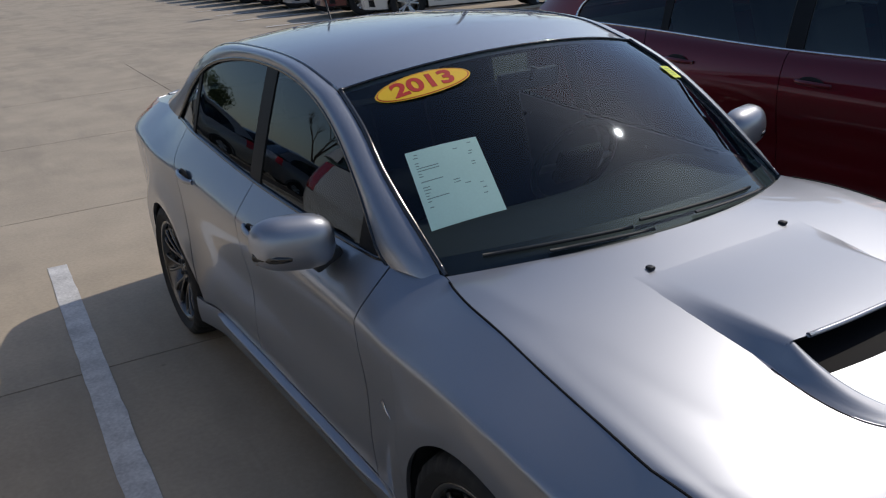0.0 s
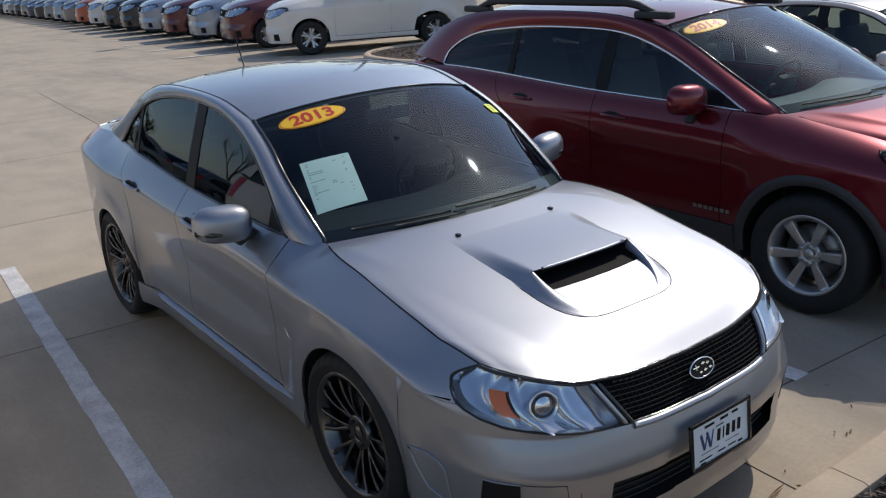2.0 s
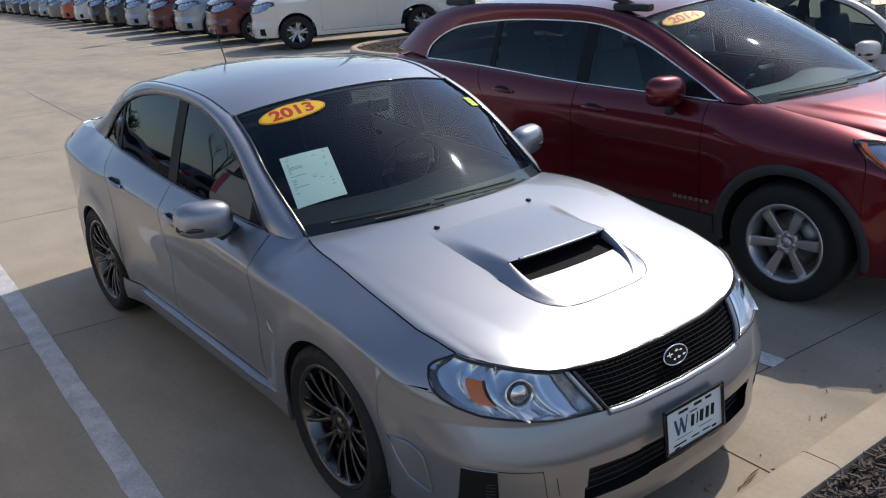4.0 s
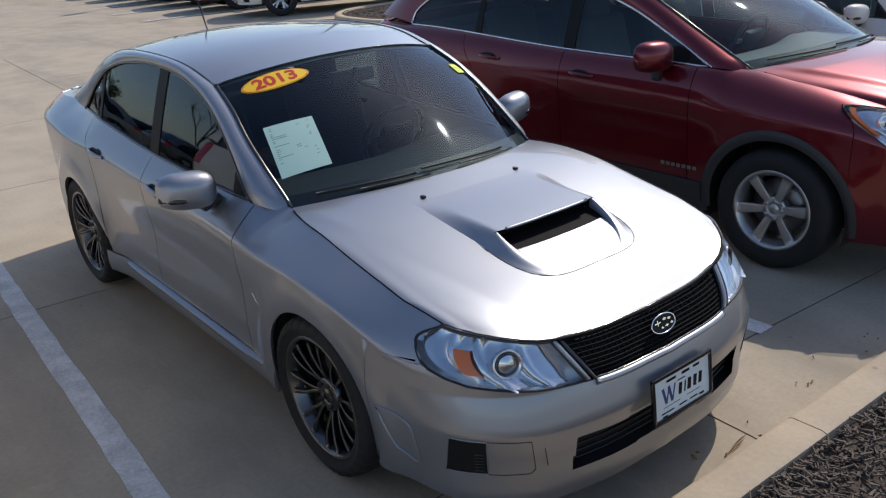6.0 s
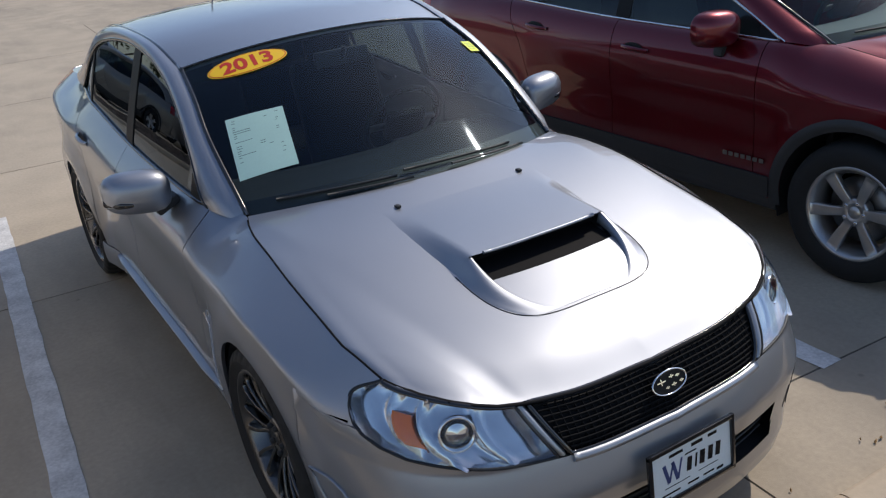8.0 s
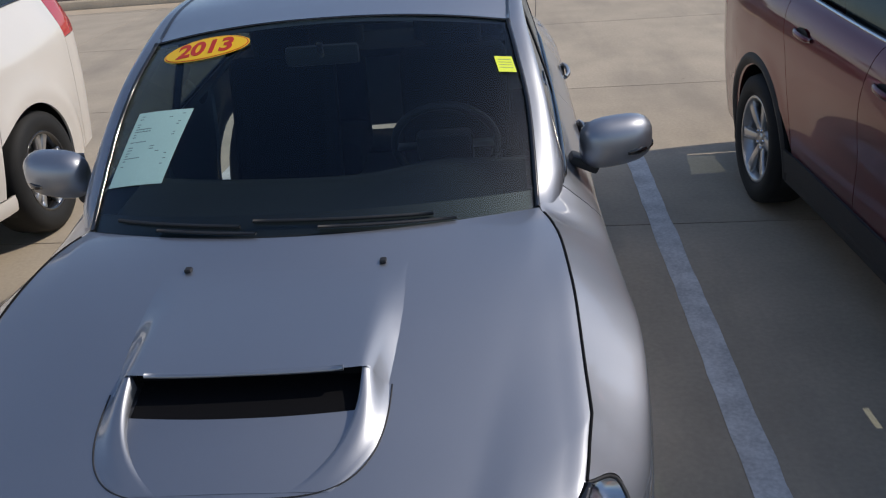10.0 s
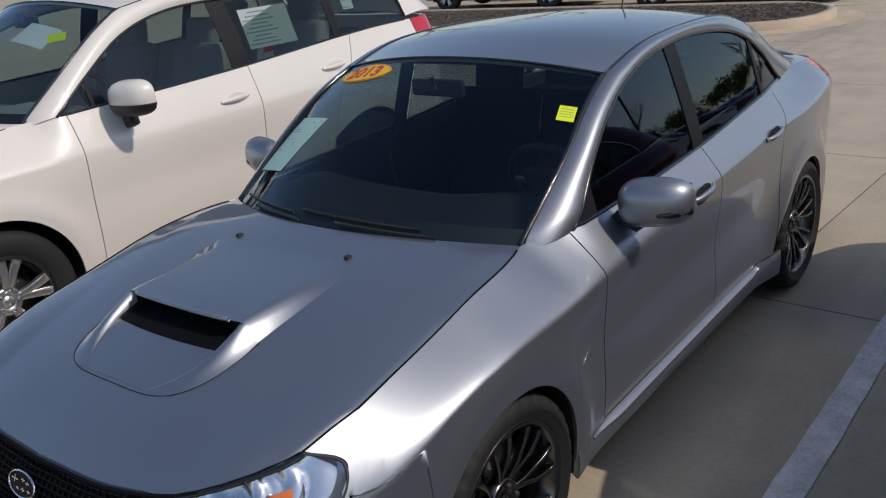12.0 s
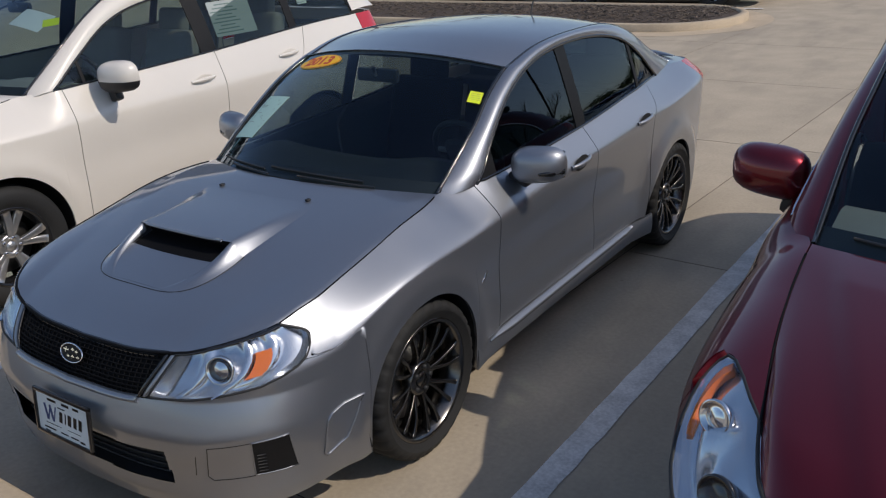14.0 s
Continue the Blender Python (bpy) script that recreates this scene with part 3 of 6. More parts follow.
    part("parcel_shelf", box_bm((1.2, 0.5, 0.04), (0, min(spec["back"][0][1], spec["tail"][0]) - 0.32, spec["back"][0][2] - 0.1), 0.01), INTERIOR, car)

    # hood
    yc = spec["cowl"][0]
    hy = spec["hood_y"]
    fine = 2.4 if spec.get("scoop") else 1
    w = np.linspace(0, 1, int(N(60) * fine))
    u = np.linspace(-1, 1, 2 * int(N(34) * fine) + 1)
    side_pt = S.shoulder(hy + (yc - hy) * w)
    fr_s = np.linspace(0, S.sy(hy), 200)
    fr = S.pos(fr_s, 2.0)
    xhy = S.shoulder(np.array(hy))[0]
    yf = np.interp(np.abs(u) * xhy, fr[:, 0], fr[:, 1])
    zf = np.interp(np.abs(u) * xhy, fr[:, 0], fr[:, 2])
    yr = spec["cowl"][1] + (yc - spec["cowl"][1]) * np.abs(u) ** 2
    zc = curve1(spec["hood_z"])(w)
    au = np.abs(u)
    X = side_pt[:, 0][:, None] * u[None] * (1 - 0.006)
    Y = yf[None] * (1 - w[:, None]) + yr[None] * w[:, None]
    K = np.broadcast_to(au ** 2.3, (len(w), len(u)))
    if spec.get("fold"):
        ed = 0.60 + 0.36 * w[:, None] ** 0.9
        out = 0.012 * np.logaddexp(0, (au[None] - ed) / 0.012)
        Kf = 0.14 * np.minimum(au[None] / ed, 1.15) ** 2 + 0.86 * out / (1.0001 - ed)
        Kf = Kf / Kf[:, -1:]
        mixw = np.clip((w[:, None] - 0.72) / 0.28, 0, 1)
        K = Kf * (1 - mixw) + K * mixw
    Z = zc[:, None] * (1 - K) + side_pt[:, 2][:, None] * K
    Z = Z + (zf[None] - (zc[0] * (1 - K[0]) + side_pt[0, 2] * K[0])[None]) * np.clip(1 - w[:, None] / 0.18, 0, 1) ** 2
    crease = spec.get("hood_crease", 0.012)
    edge = 0.60 + 0.30 * w[:, None]
    Z = Z + crease * (1 / (1 + np.exp((au[None] - edge) / 0.016))) * np.clip(w[:, None] / 0.12, 0, 1) * np.clip((1.02 - w[:, None]) / 0.2, 0, 1)
    sk = None
    H = np.stack([X, Y, Z], -1)
    hood = panel("hood", H, mat, car, skip=sk, centre=(0, 0, 0.2))
    if detail:
        for e in (0, -1):
            sg = -1 if e == 0 else 1
            bar("hood_seam", H[::6, e] + np.array([0.003 * sg, 0, 0.0005]), 0.007, 0.005, GRILLE_BLACK, hood)
        # black bar draws the shaded gap along the hood's front edge
        bar("hood_front_seal", H[0, ::6] + np.array([0, -0.004, -0.004]), 0.016, 0.010, GRILLE_BLACK, hood)
    if spec.get("scoop"):
        def zi(x, y):
            uq = x / 0.68 * (len(u) - 1) / 2 + (len(u) - 1) / 2
            j = int(np.argmin(np.abs(X[int(len(w) * 0.4)] - x)))
            return float(np.interp(y, Y[:, j], Z[:, j]))
        sx, ylip, yfront, hh = spec["scoop"]
        na, nb = 41, 30
        A, B = np.linspace(-1, 1, na), np.linspace(0, 1, nb)

        def hump(a, b):
            lip = ylip - 0.02 * (1 - abs(a) ** 2.5)
            y = 0.06 + (lip - 0.06) * b
            half = sx + 0.075 - 0.045 * b
            x = a * half
            e = min(1.0, max(0.0, (1 - abs(a)) / (0.30 - 0.14 * b)))
            e = e * e * (3 - 2 * e)
            r = b ** 1.6 * (1 - 0.18 * b * b)
            return np.array([x, y, zi(x, y) - 0.004 + (hh * 1.2 + 0.004) * r * e + 0.0035 * min(1.0, e * 6)])
        P = np.array([[hump(a, b) for a in A] for b in B])
        panel("scoop_hump", P, mat, hood, thick=0.0, centre=(0, 0, 0.2))
        # black sheets painting the inlet's shade over the uncut hood, side cheeks that run forward, and the seam round
        # the inlet
        D_ = np.array([[(a * (sx - 0.035), ylip + 0.06 - 0.165 * q - 0.03 * (1 - a * a), zi(a * sx, ylip + 0.06 - 0.165 * q - 0.03 * (1 - a * a)) + 0.004) for a in np.linspace(-1, 1, 15)] for q in np.linspace(0, 1, 5)])
        panel("scoop_duct", D_, GRILLE_BLACK, hood, thick=0, centre=(0, 0, 0.2))
        D_ = np.array([[(a * (sx - 0.02), ylip + 0.03, zi(a * sx, ylip) + 0.002 + q * hh * 0.8) for a in np.linspace(-1, 1, 15)] for q in np.linspace(0, 1, 3)])
        panel("scoop_throat", D_, GRILLE_BLACK, hood, thick=0, centre=(0, 0.4, 0.8))
        for sg in (-1, 1):
            rows_ = []
            for q in np.linspace(0, 1, 22):
                y = ylip + (yfront - ylip) * q
                xo, xi = sx + 0.030 + 0.02 * q - 0.11 * q ** 3.0, sx - 0.030 - 0.115 * q ** 2.6
                h = hh * 0.98 * (1 - q) ** 1.35
                row = []
                for e in np.linspace(0, 1, 11):
                    x = xo + (xi - xo) * e
                    up_ = min(1.0, (xo - x) / 0.049)
                    lift = up_ * up_ * (3 - 2 * up_) * (1.0 if e < 0.95 else 0.25)
                    row.append((x * sg, y, zi(x, y) - 0.003 * (e == 0) + 0.001 + h * lift))
                rows_.append(row)
            panel("scoop_cheek", np.array(rows_), mat, hood, thick=0.0, centre=(0, 0, 0.2))
        ramp = np.array([[(a * (sx - 0.03 - 0.115 * (1 - q) ** 2.6), yfront + (ylip - 0.075 - yfront) * q - 0.02 * (1 - a * a) * q, zi(a * sx * 0.8, yfront + (ylip - 0.075 - yfront) * q) + 0.0015 + 0.006 * q) for a in np.linspace(-1, 1, 17)] for q in np.linspace(0, 1, 14)])
        panel("scoop_ramp", ramp, mat, hood, thick=0.012, centre=(0, 0, 0.2))
        bar("scoop_rim", [tuple(P[-1, j] + np.array([0, -0.003, 0.002])) for j in range(6, 35, 2)], 0.015, 0.012, mat, hood)
        seam = []
        for q in np.linspace(0, 1, 60):
            a = math.pi * (1.0 + q)
            x, y = (sx + 0.034) * math.copysign(abs(math.cos(a)) ** 0.45, math.cos(a)), ylip + (ylip - yfront + 0.012) * -abs(math.sin(a)) ** 0.75
            seam.append((x, y, zi(x, y) + 0.0006))
        bar("scoop_seam", seam, 0.0035, 0.003, BLACK_TRIM, hood)
        for sg in (-1, 1):
            nz = box_bm((0.017, 0.022, 0.010), (0.252 * sg, 0.065, zi(0.254, 0.065) + 0.004), 0.004)
            part("washer_nozzle", nz, BLACK_TRIM, hood)

    # cowl, windshield
    Lc = S.shoulder(np.array(yc))
    cx, cz = Lc[0], Lc[2]
    (tx, ty, tz), (by, bz), (my, mz) = spec["ws"]
    t = np.linspace(0, 1, N(24))
    uu = np.linspace(-1, 1, N(33) | 1)
    sidec = curve3([(cx - 0.012, yc + 0.01, cz - 0.004), *spec["pillar"], (tx, ty, tz)])(t)
    midc = curve3([(0, by, bz), (0, (by + my) / 2, (bz + mz) / 2 + 0.022), (0, my, mz)])(t)
    k = np.abs(uu) ** 2.2
    W = np.zeros((len(t), len(uu), 3))
    W[..., 0] = sidec[:, 0][:, None] * uu[None]
    for j in (1, 2):
        W[..., j] = midc[:, j][:, None] * (1 - k)[None] + sidec[:, j][:, None] * k[None]
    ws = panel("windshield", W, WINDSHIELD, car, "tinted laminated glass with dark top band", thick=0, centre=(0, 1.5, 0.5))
    frit = W.copy()
    fr1 = W[: max(2, len(t) // 9)] - np.array([0, 0, 0.004])
    panel("cowl_panel", np.concatenate([W[:1] + np.array([0, -0.05, -0.035]), W[:1] + np.array([0, 0.0, -0.012])], 0), BLACK_TRIM, car, thick=0.01, centre=(0, 1.5, 0.3))
    bl = max(3, len(t) // 7)
    panel("frit_band", W[:bl] - np.array([0, -0.003, 0.006]), BLACK_TRIM, ws, thick=0, centre=(0, 1.5, 0.5))
    if detail:
        for sg in (-1, 1):
            e = sidec.copy()
            e[:, 0] *= sg
            bar("pillar_moulding", e + np.array([0.004 * sg, -0.002, 0.004]), 0.016, 0.012, GLOSS_BLACK, ws)
        bar("top_moulding", W[-1] + np.array([0, 0.004, 0.003]), 0.018, 0.008, GLOSS_BLACK, ws)
        # wipers
        def on_ws(a, b, up):
            i, j = a * (len(t) - 1), (b + 1) / 2 * (len(uu) - 1)
            i0, j0 = int(min(i, len(t) - 2)), int(min(j, len(uu) - 2))
            fi, fj = i - i0, j - j0
            q = W[i0, j0] * (1 - fi) * (1 - fj) + W[i0 + 1, j0] * fi * (1 - fj) + W[i0, j0 + 1] * (1 - fi) * fj + W[i0 + 1, j0 + 1] * fi * fj
            return q + np.array([0, -0.45, 0.85]) * up
        for p0, p1 in (((0.0, 0.66), (0.02, -0.12)), ((0.0, -0.16), (0.02, -0.8))):
            wp = new("wiper")
            wp.parent = car
            bar("wiper_arm", [on_ws(p0[0] + (p1[0] - p0[0]) * q, p0[1] + (p1[1] - p0[1]) * q, 0.012) for q in np.linspace(0, 0.72, 8)], 0.012, 0.008, BLACK_TRIM, wp)
            bar("wiper_blade", [on_ws(p0[0] + 0.03 + (p1[0] - p0[0]) * q, p0[1] + (p1[1] - p0[1]) * q, 0.007) for q in np.linspace(0.12, 1.08, 12)], 0.009, 0.010, BLACK_TRIM, wp)
    spec["on_ws"] = W

    # greenhouse: rails, glass, roof
    rail = np.vstack([sidec[:1] - np.array([[0.0, 0.0, 0.025]]), sidec[1:-1:2], curve3([(tx, ty, tz), *spec["rail"]])(np.linspace(0, 1, N(40)))])
    ln = np.r_[0, np.cumsum(np.linalg.norm(np.diff(rail, axis=0), axis=1))]
    ln /= ln[-1]
    n = N(60)
    tt = np.linspace(0, 1, n)
    R = np.stack([np.interp(tt, ln, rail[:, j]) for j in range(3)], 1)
    R[:, 0] += 0.012
    dcur = curve3([(y, z, 0) for y, z in spec["dlo"]])(tt)[:, :2]
    dlo_t = lambda y: np.interp(y, dcur[:, 0], dcur[:, 1])
    I = S.pane(dcur[:, 0], dcur[:, 1])
    I[:, 0] += 0.008
    b = np.stack([np.full(n, 0.022), np.zeros(n), np.full(n, 0.012)], 1)
    both("pillar_frame", blend(I, R, np.linspace(0, 1, 9), b), mat, car, centre=(0, 1.4, 0.9))
    y_a, y_e = spec["dlo"][0][0], spec["dlo"][-1][0]
    cuts = spec["panes"]
    for i, (ya, yb, kind) in enumerate(cuts):
        yy = np.linspace(ya, yb, N(20))
        zb = S.shoulder(yy)[:, 2] - 0.01
        zt = np.maximum(dlo_t(yy), zb + 0.004)
        rows = np.linspace(0, 1, N(10))
        Zp = zb[:, None] + (zt - zb)[:, None] * rows[None]
        P = S.pane(np.broadcast_to(yy[:, None], Zp.shape), Zp)
        m_, nm = (spec["side_glass"], "side_window") if kind else (PILLAR_BLACK, "window_pillar")
        if not kind:
            P[..., 0] += 0.004
        both(nm, P, m_, car, thick=0.006 if not kind else 0, centre=(0, 1.4, 0.7))
    if detail:
        yy = np.linspace(y_a, y_e, 40)
        for sg in (-1, 1):
            q = S.shoulder(yy)
            q[:, 0] = (q[:, 0] - 0.003) * sg
            q[:, 2] += 0.004
            bar("belt_moulding", q, 0.016, 0.014, spec.get("belt_mat", GLOSS_BLACK), car)
            q = I.copy()
            q[:, 0] = (q[:, 0]) * sg
            bar("window_moulding", q, 0.012, 0.016, spec.get("dlo_mat", GLOSS_BLACK), car)
    # roof between the rails, rear glass, deck
    rb = curve3([(tx, ty, tz), *spec["rail"]])
    ys = np.linspace(0, 1, 300)
    rp = rb(ys)
    back_i = int(np.argmin(np.abs(rp[:, 1] - spec["roof_back"]) + (rp[:, 2] < tz - 0.12) * 9))
    q = np.linspace(0, ys[back_i], N(30))
    E = rb(q)
    crown = spec["crown"] * np.ones(len(q))
    fmy = np.linspace(my - ty, spec["roof_bow"], len(q))
    crown[0] = mz - tz
    crown = np.interp(q, [0, q[-1] * 0.15, q[-1]], [mz - tz, spec["crown"], spec["crown"] * 0.9])
    P = np.zeros((len(q), len(uu), 3))
    P[..., 0] = (E[:, 0] - 0.002)[:, None] * uu[None]
    P[..., 1] = E[:, 1][:, None] + fmy[:, None] * (1 - k)[None]
    P[..., 2] = E[:, 2][:, None] + crown[:, None] * (1 - np.abs(uu) ** 2.0)[None]
    roof = panel("roof", P, mat, car, centre=(0, 1.4, 0.5))
    if detail:
        for sg in (-1, 1):
            e = E.copy()
            e[:, 0] = (e[:, 0] + 0.005) * sg
            bar("roof_ditch_moulding", e + np.array([0, 0, 0.0]), 0.014, 0.008, GLOSS_BLACK, roof)
    (lx, ly, lz), (cy2, cz2) = spec["back"]
    q2 = np.linspace(ys[back_i], 1, N(14))
    E2 = rb(q2)
    mid0, mid1 = np.array([P[-1, len(uu) // 2, 1], P[-1, len(uu) // 2, 2]]), np.array([cy2, cz2])
    G = np.zeros((len(q2), len(uu), 3))
    G[..., 0] = (E2[:, 0] - 0.004)[:, None] * uu[None]
    tq = np.linspace(0, 1, len(q2))
    M = mid0[None] * (1 - tq)[:, None] + mid1[None] * tq[:, None] + np.stack([np.zeros(len(tq)), 0.012 * np.sin(tq * math.pi)], 1)
    for j in (0, 1):
        G[..., j + 1] = M[:, j][:, None] * (1 - k)[None] + E2[:, j + 1][:, None] * k[None]
    panel("rear_window", G + np.array([0, 0.002, -0.002]), spec["rear_glass"], car, thick=0, centre=(0, 1.4, 0.5))
    # deck or tailgate sill
    dk = S.shoulder(np.linspace(spec["deck"][0], spec["tail"][0] + (spec["tail"][1] - spec["tail"][0]) * 0.5, N(16)))
    P = np.zeros((len(dk), len(uu), 3))
    P[..., 0] = dk[:, 0][:, None] * uu[None]
    P[..., 1] = dk[:, 1][:, None] + np.linspace(cy2 - dk[0, 1], spec["deck"][1], len(dk))[:, None] * (1 - k)[None]
    P[..., 2] = dk[:, 2][:, None] + np.linspace(max(0.0, cz2 - dk[0, 2]), 0.02, len(dk))[:, None] * (1 - k)[None]
    panel("deck_lid", P, mat, car, centre=(0, 2, 0.3))

    # lamps and grille
    vv = np.linspace(1.02, 1.985, N(12))
    sin_ = lambda v: S.sx(spec["lamp_x"][0] + (spec["lamp_x"][1] - spec["lamp_x"][0]) * (v - 1))
    sout = lambda v: S.sy(lamp_edge(v) - 0.003)
    aa = np.linspace(0, 1, N(26))

    def lamp_at(deep):
        Vv = np.broadcast_to(vv[None], (len(aa), len(vv)))
        Ss = (sin_(Vv) + spec.get("strut", 0.0)) * (1 - aa[:, None]) + sout(Vv) * aa[:, None]
        return S.pos(Ss, Vv, deep)
    lens = lamp_at(0.002)
    bowl = lamp_at((0.046 + 0.012 * np.abs(np.sin(aa * 11.0)))[:, None] + (0.004 * np.cos(np.linspace(0, 12, len(vv))))[None])
    if spec.get("strut"):
        ribs = sum(np.exp(-((aa - c) / 0.018) ** 2) for c in (0.27, 0.60, 0.80))
        dish = 0.018 * np.abs(np.sin(aa * 8.0))
        bowl = lamp_at((0.060 - 0.034 * ribs - dish)[:, None] - (0.022 * np.linspace(-1, 1, len(vv)) ** 4)[None])
        for sg in (1, -1):
            fl = np.array([sg, 1, 1])
            Pst = S.pos(sin_(vv)[:, None] + np.linspace(0.002, spec["strut"] - 0.003, 5)[None], np.broadcast_to(vv[:, None], (len(vv), 5)), np.array([0.010, 0.001, -0.003, -0.002, 0.004])[None])
            panel("grille_strut", Pst * fl, mat, car, thick=0.008)
            bar("lamp_brow", lens[:, -1] * fl + np.array([0, -0.002, -0.004]), 0.020, 0.014, GLOSS_BLACK, car)
    for sg in (1, -1):
        fl = np.array([sg, 1, 1])
        lamp = new("headlamp")
        lamp.parent = car
        panel("lens", lens * fl, LENS, lamp, thick=0)
        panel("reflector", bowl * fl, REFLECTOR, lamp, thick=0)
        ringA = np.concatenate([lens[:, 0], lens[-1, 1:], lens[-2::-1, -1], lens[0, -2::-1]])
        ringB = np.concatenate([bowl[:, 0], bowl[-1, 1:], bowl[-2::-1, -1], bowl[0, -2::-1]])
        panel("bezel", np.stack([ringA * fl, ringB * fl], 1), REFLECTOR, lamp, thick=0)
        bar("lamp_seal", ringA * fl - np.array([0, 0, 0.002]), 0.010, 0.008, BLACK_TRIM, lamp, closed=True)
        if detail:
            for a0, vcen, rad, m_ in spec["bulbs"]:
                sc = sin_(vcen) * (1 - a0) + sout(vcen) * a0
                c = S.pos(sc, vcen, 0.035) * fl
                v, f = lathe([(-0.03, rad * 0.6), (0.0, rad * 0.98), (0.012, rad), (0.014, rad * 0.86), (-0.002, rad * 0.8), (0.006, rad * 0.5), (0.009, rad * 0.02)], 28)
                ob = link("projector", mesh_of("projector", v, f, CHROME if m_ else GLOSS_BLACK), lamp)
                ob.matrix_basis = Matrix.Translation(c) @ pose(0, 0, 0, 0, -12, -90 + 24 * sg)
            a0, a1 = spec["amber"]
            i0, i1 = int(a0 * (len(aa) - 1)), int(a1 * (len(aa) - 1))
            amb = lamp_at(0.018)[i0:i1 + 1, int(0.22 * len(vv)):int(0.74 * len(vv))] * fl
            panel("turn_signal", amb, AMBER, lamp, "amber turn signal", thick=0.02)
    gx = spec["lamp_x"]
    gs = np.linspace(-1, 1, N(40) | 1)
    vg = np.linspace(1.0, 1.97, N(12))
    Sg = np.abs(gs)[:, None] * (sin_(vg) - 0.006)[None]
    P = S.pos(Sg, np.broadcast_to(vg[None], Sg.shape), 0.012)
    P[..., 0] *= np.where(gs < 0, -1, 1)[:, None]
    gr = panel("grille", P, spec.get("grille_mat", GRILLE_BLACK), car, thick=0.02)
    ringp = np.concatenate([P[:, 0], P[-1, 1:], P[-2::-1, -1], P[0, -2:0:-1]])
    nrm = np.array([0, -0.008, 0.0])
    bar("grille_frame", ringp + nrm, 0.014, 0.014, spec.get("grille_frame", GLOSS_BLACK), gr, closed=True)
    if spec.get("strut"):
        lipc = P[:, 0] + np.array([0, -0.012, -0.010])
        bar("grille_lip", lipc, 0.034, 0.026, mat, gr)
        bar("grille_brow", P[2:-2, -1] + np.array([0, -0.010, -0.018]), 0.016, 0.034, GLOSS_BLACK, gr)
    if detail:
        for vq in np.linspace(1.12, 1.9, 9):
            pts = S.pos(np.abs(gs) * (sin_(vq) - 0.02), vq, 0.006)
            pts[:, 0] *= np.where(gs < 0, -1, 1)
            bar("grille_bar", pts, 0.006, 0.006, spec.get("grille_mat", GRILLE_BLACK), gr)
        for xg in np.linspace(-0.36, 0.36, 31):
            pts = S.pos(np.full(6, S.sx(abs(xg))), np.linspace(1.04, 1.93, 6), 0.007)
            pts[:, 0] = xg
            bar("grille_bar", pts, 0.004, 0.005, spec.get("grille_mat", GRILLE_BLACK), gr)
    c = S.pos(0.0, 1.62, -0.004)
    badge = new("emblem")
    badge.parent = gr
    badge.matrix_basis = pose(0, c[1], spec.get("emblem_z", c[2]), -62)
    el = [(0.062 * math.cos(a), 0.032 * math.sin(a), 0) for a in np.linspace(0, 2 * math.pi, 33)[:-1]]
    badge.matrix_basis = pose(0, c[1] - 0.012, spec.get("emblem_z", c[2]), 68)
    bar("emblem_ring", el, 0.0055, 0.006, CHROME, gr, closed=True).matrix_basis = badge.matrix_basis
    bm = bmesh.new()
    bmesh.ops.create_circle(bm, cap_ends=True, segments=32, radius=1.0)
    bmesh.ops.scale(bm, vec=(0.064, 0.032, 1), verts=bm.verts)
    part("emblem_field", bm, PILLAR_BLACK, gr).matrix_basis = badge.matrix_basis @ pose(0, 0, -0.001)
    bm = bmesh.new()
    for x, y, r in ((-0.03, 0.008, 0.014), (0.008, 0.014, 0.008), (0.03, 0.01, 0.007), (0.04, -0.008, 0.007), (0.012, -0.01, 0.008), (-0.012, -0.012, 0.006)):
        for turn in (0, 90):
            box_bm((r * 2.2, 0.0035, 0.003), (x, y, 0.002), 0, Matrix.Rotation(radians(turn), 4, 'Z') @ Matrix.Diagonal((1 if turn == 0 else 0.6, 1, 1, 1)), bm)
    part("emblem_marks", bm, CHROME, gr).matrix_basis = badge.matrix_basis
    bpy.data.objects.remove(badge)

    # mirrors, handles
    for sg in (1, -1):
        mx, my_, mz_ = spec["mirror"]
        mir = new("door_mirror")
        mir.parent = car
        mir.matrix_basis = pose(mx * sg, my_, mz_)
        big = 1.0 if spec.get("mirror_lamp") else 1.14
        bm = bmesh.new()
        bmesh.ops.create_uvsphere(bm, u_segments=28, v_segments=16, radius=1.0)
        for v in bm.verts:
            x, y, z = v.co
            e = 3.1
            nr = (abs(x) ** e + abs(y) ** 2.4 + abs(z) ** e) ** (1 / e)
            x, y, z = x / nr, y / nr, z / nr
            y = y * (1.0 if y < 0 else 0.25)
            z *= 1 - 0.16 * x * sg * (1 if z < 0 else -0.35)
            v.co = (x * 0.118 * big, y * 0.085 * big + 0.02 * x * sg, z * 0.080 * big)
        low = bm.copy() if spec.get("pale_cup") and detail else None
        part("mirror_shell", bm, mat, mir)
        if low:
            for v in low.verts:
                v.co = (v.co.x * 1.02, v.co.y * 1.02, min(v.co.z, -0.022) * 1.03)
            part("mirror_skirt", low, BLACK_TRIM, mir, "black lower half of the mirror")
        if detail:
            v, f = grid(np.stack([np.broadcast_to(np.linspace(-0.098, 0.098, 9)[:, None], (9, 7)), np.full((9, 7), 0.0235), np.broadcast_to(np.linspace(-0.06, 0.06, 7)[None], (9, 7))], -1), True)
            v = v + np.stack([np.zeros(len(v)), 0.02 * v[:, 0] * sg / 0.118, np.zeros(len(v))], 1)
            link("mirror_glass", mesh_of("mirror_glass", v, f, CHROME), mir)
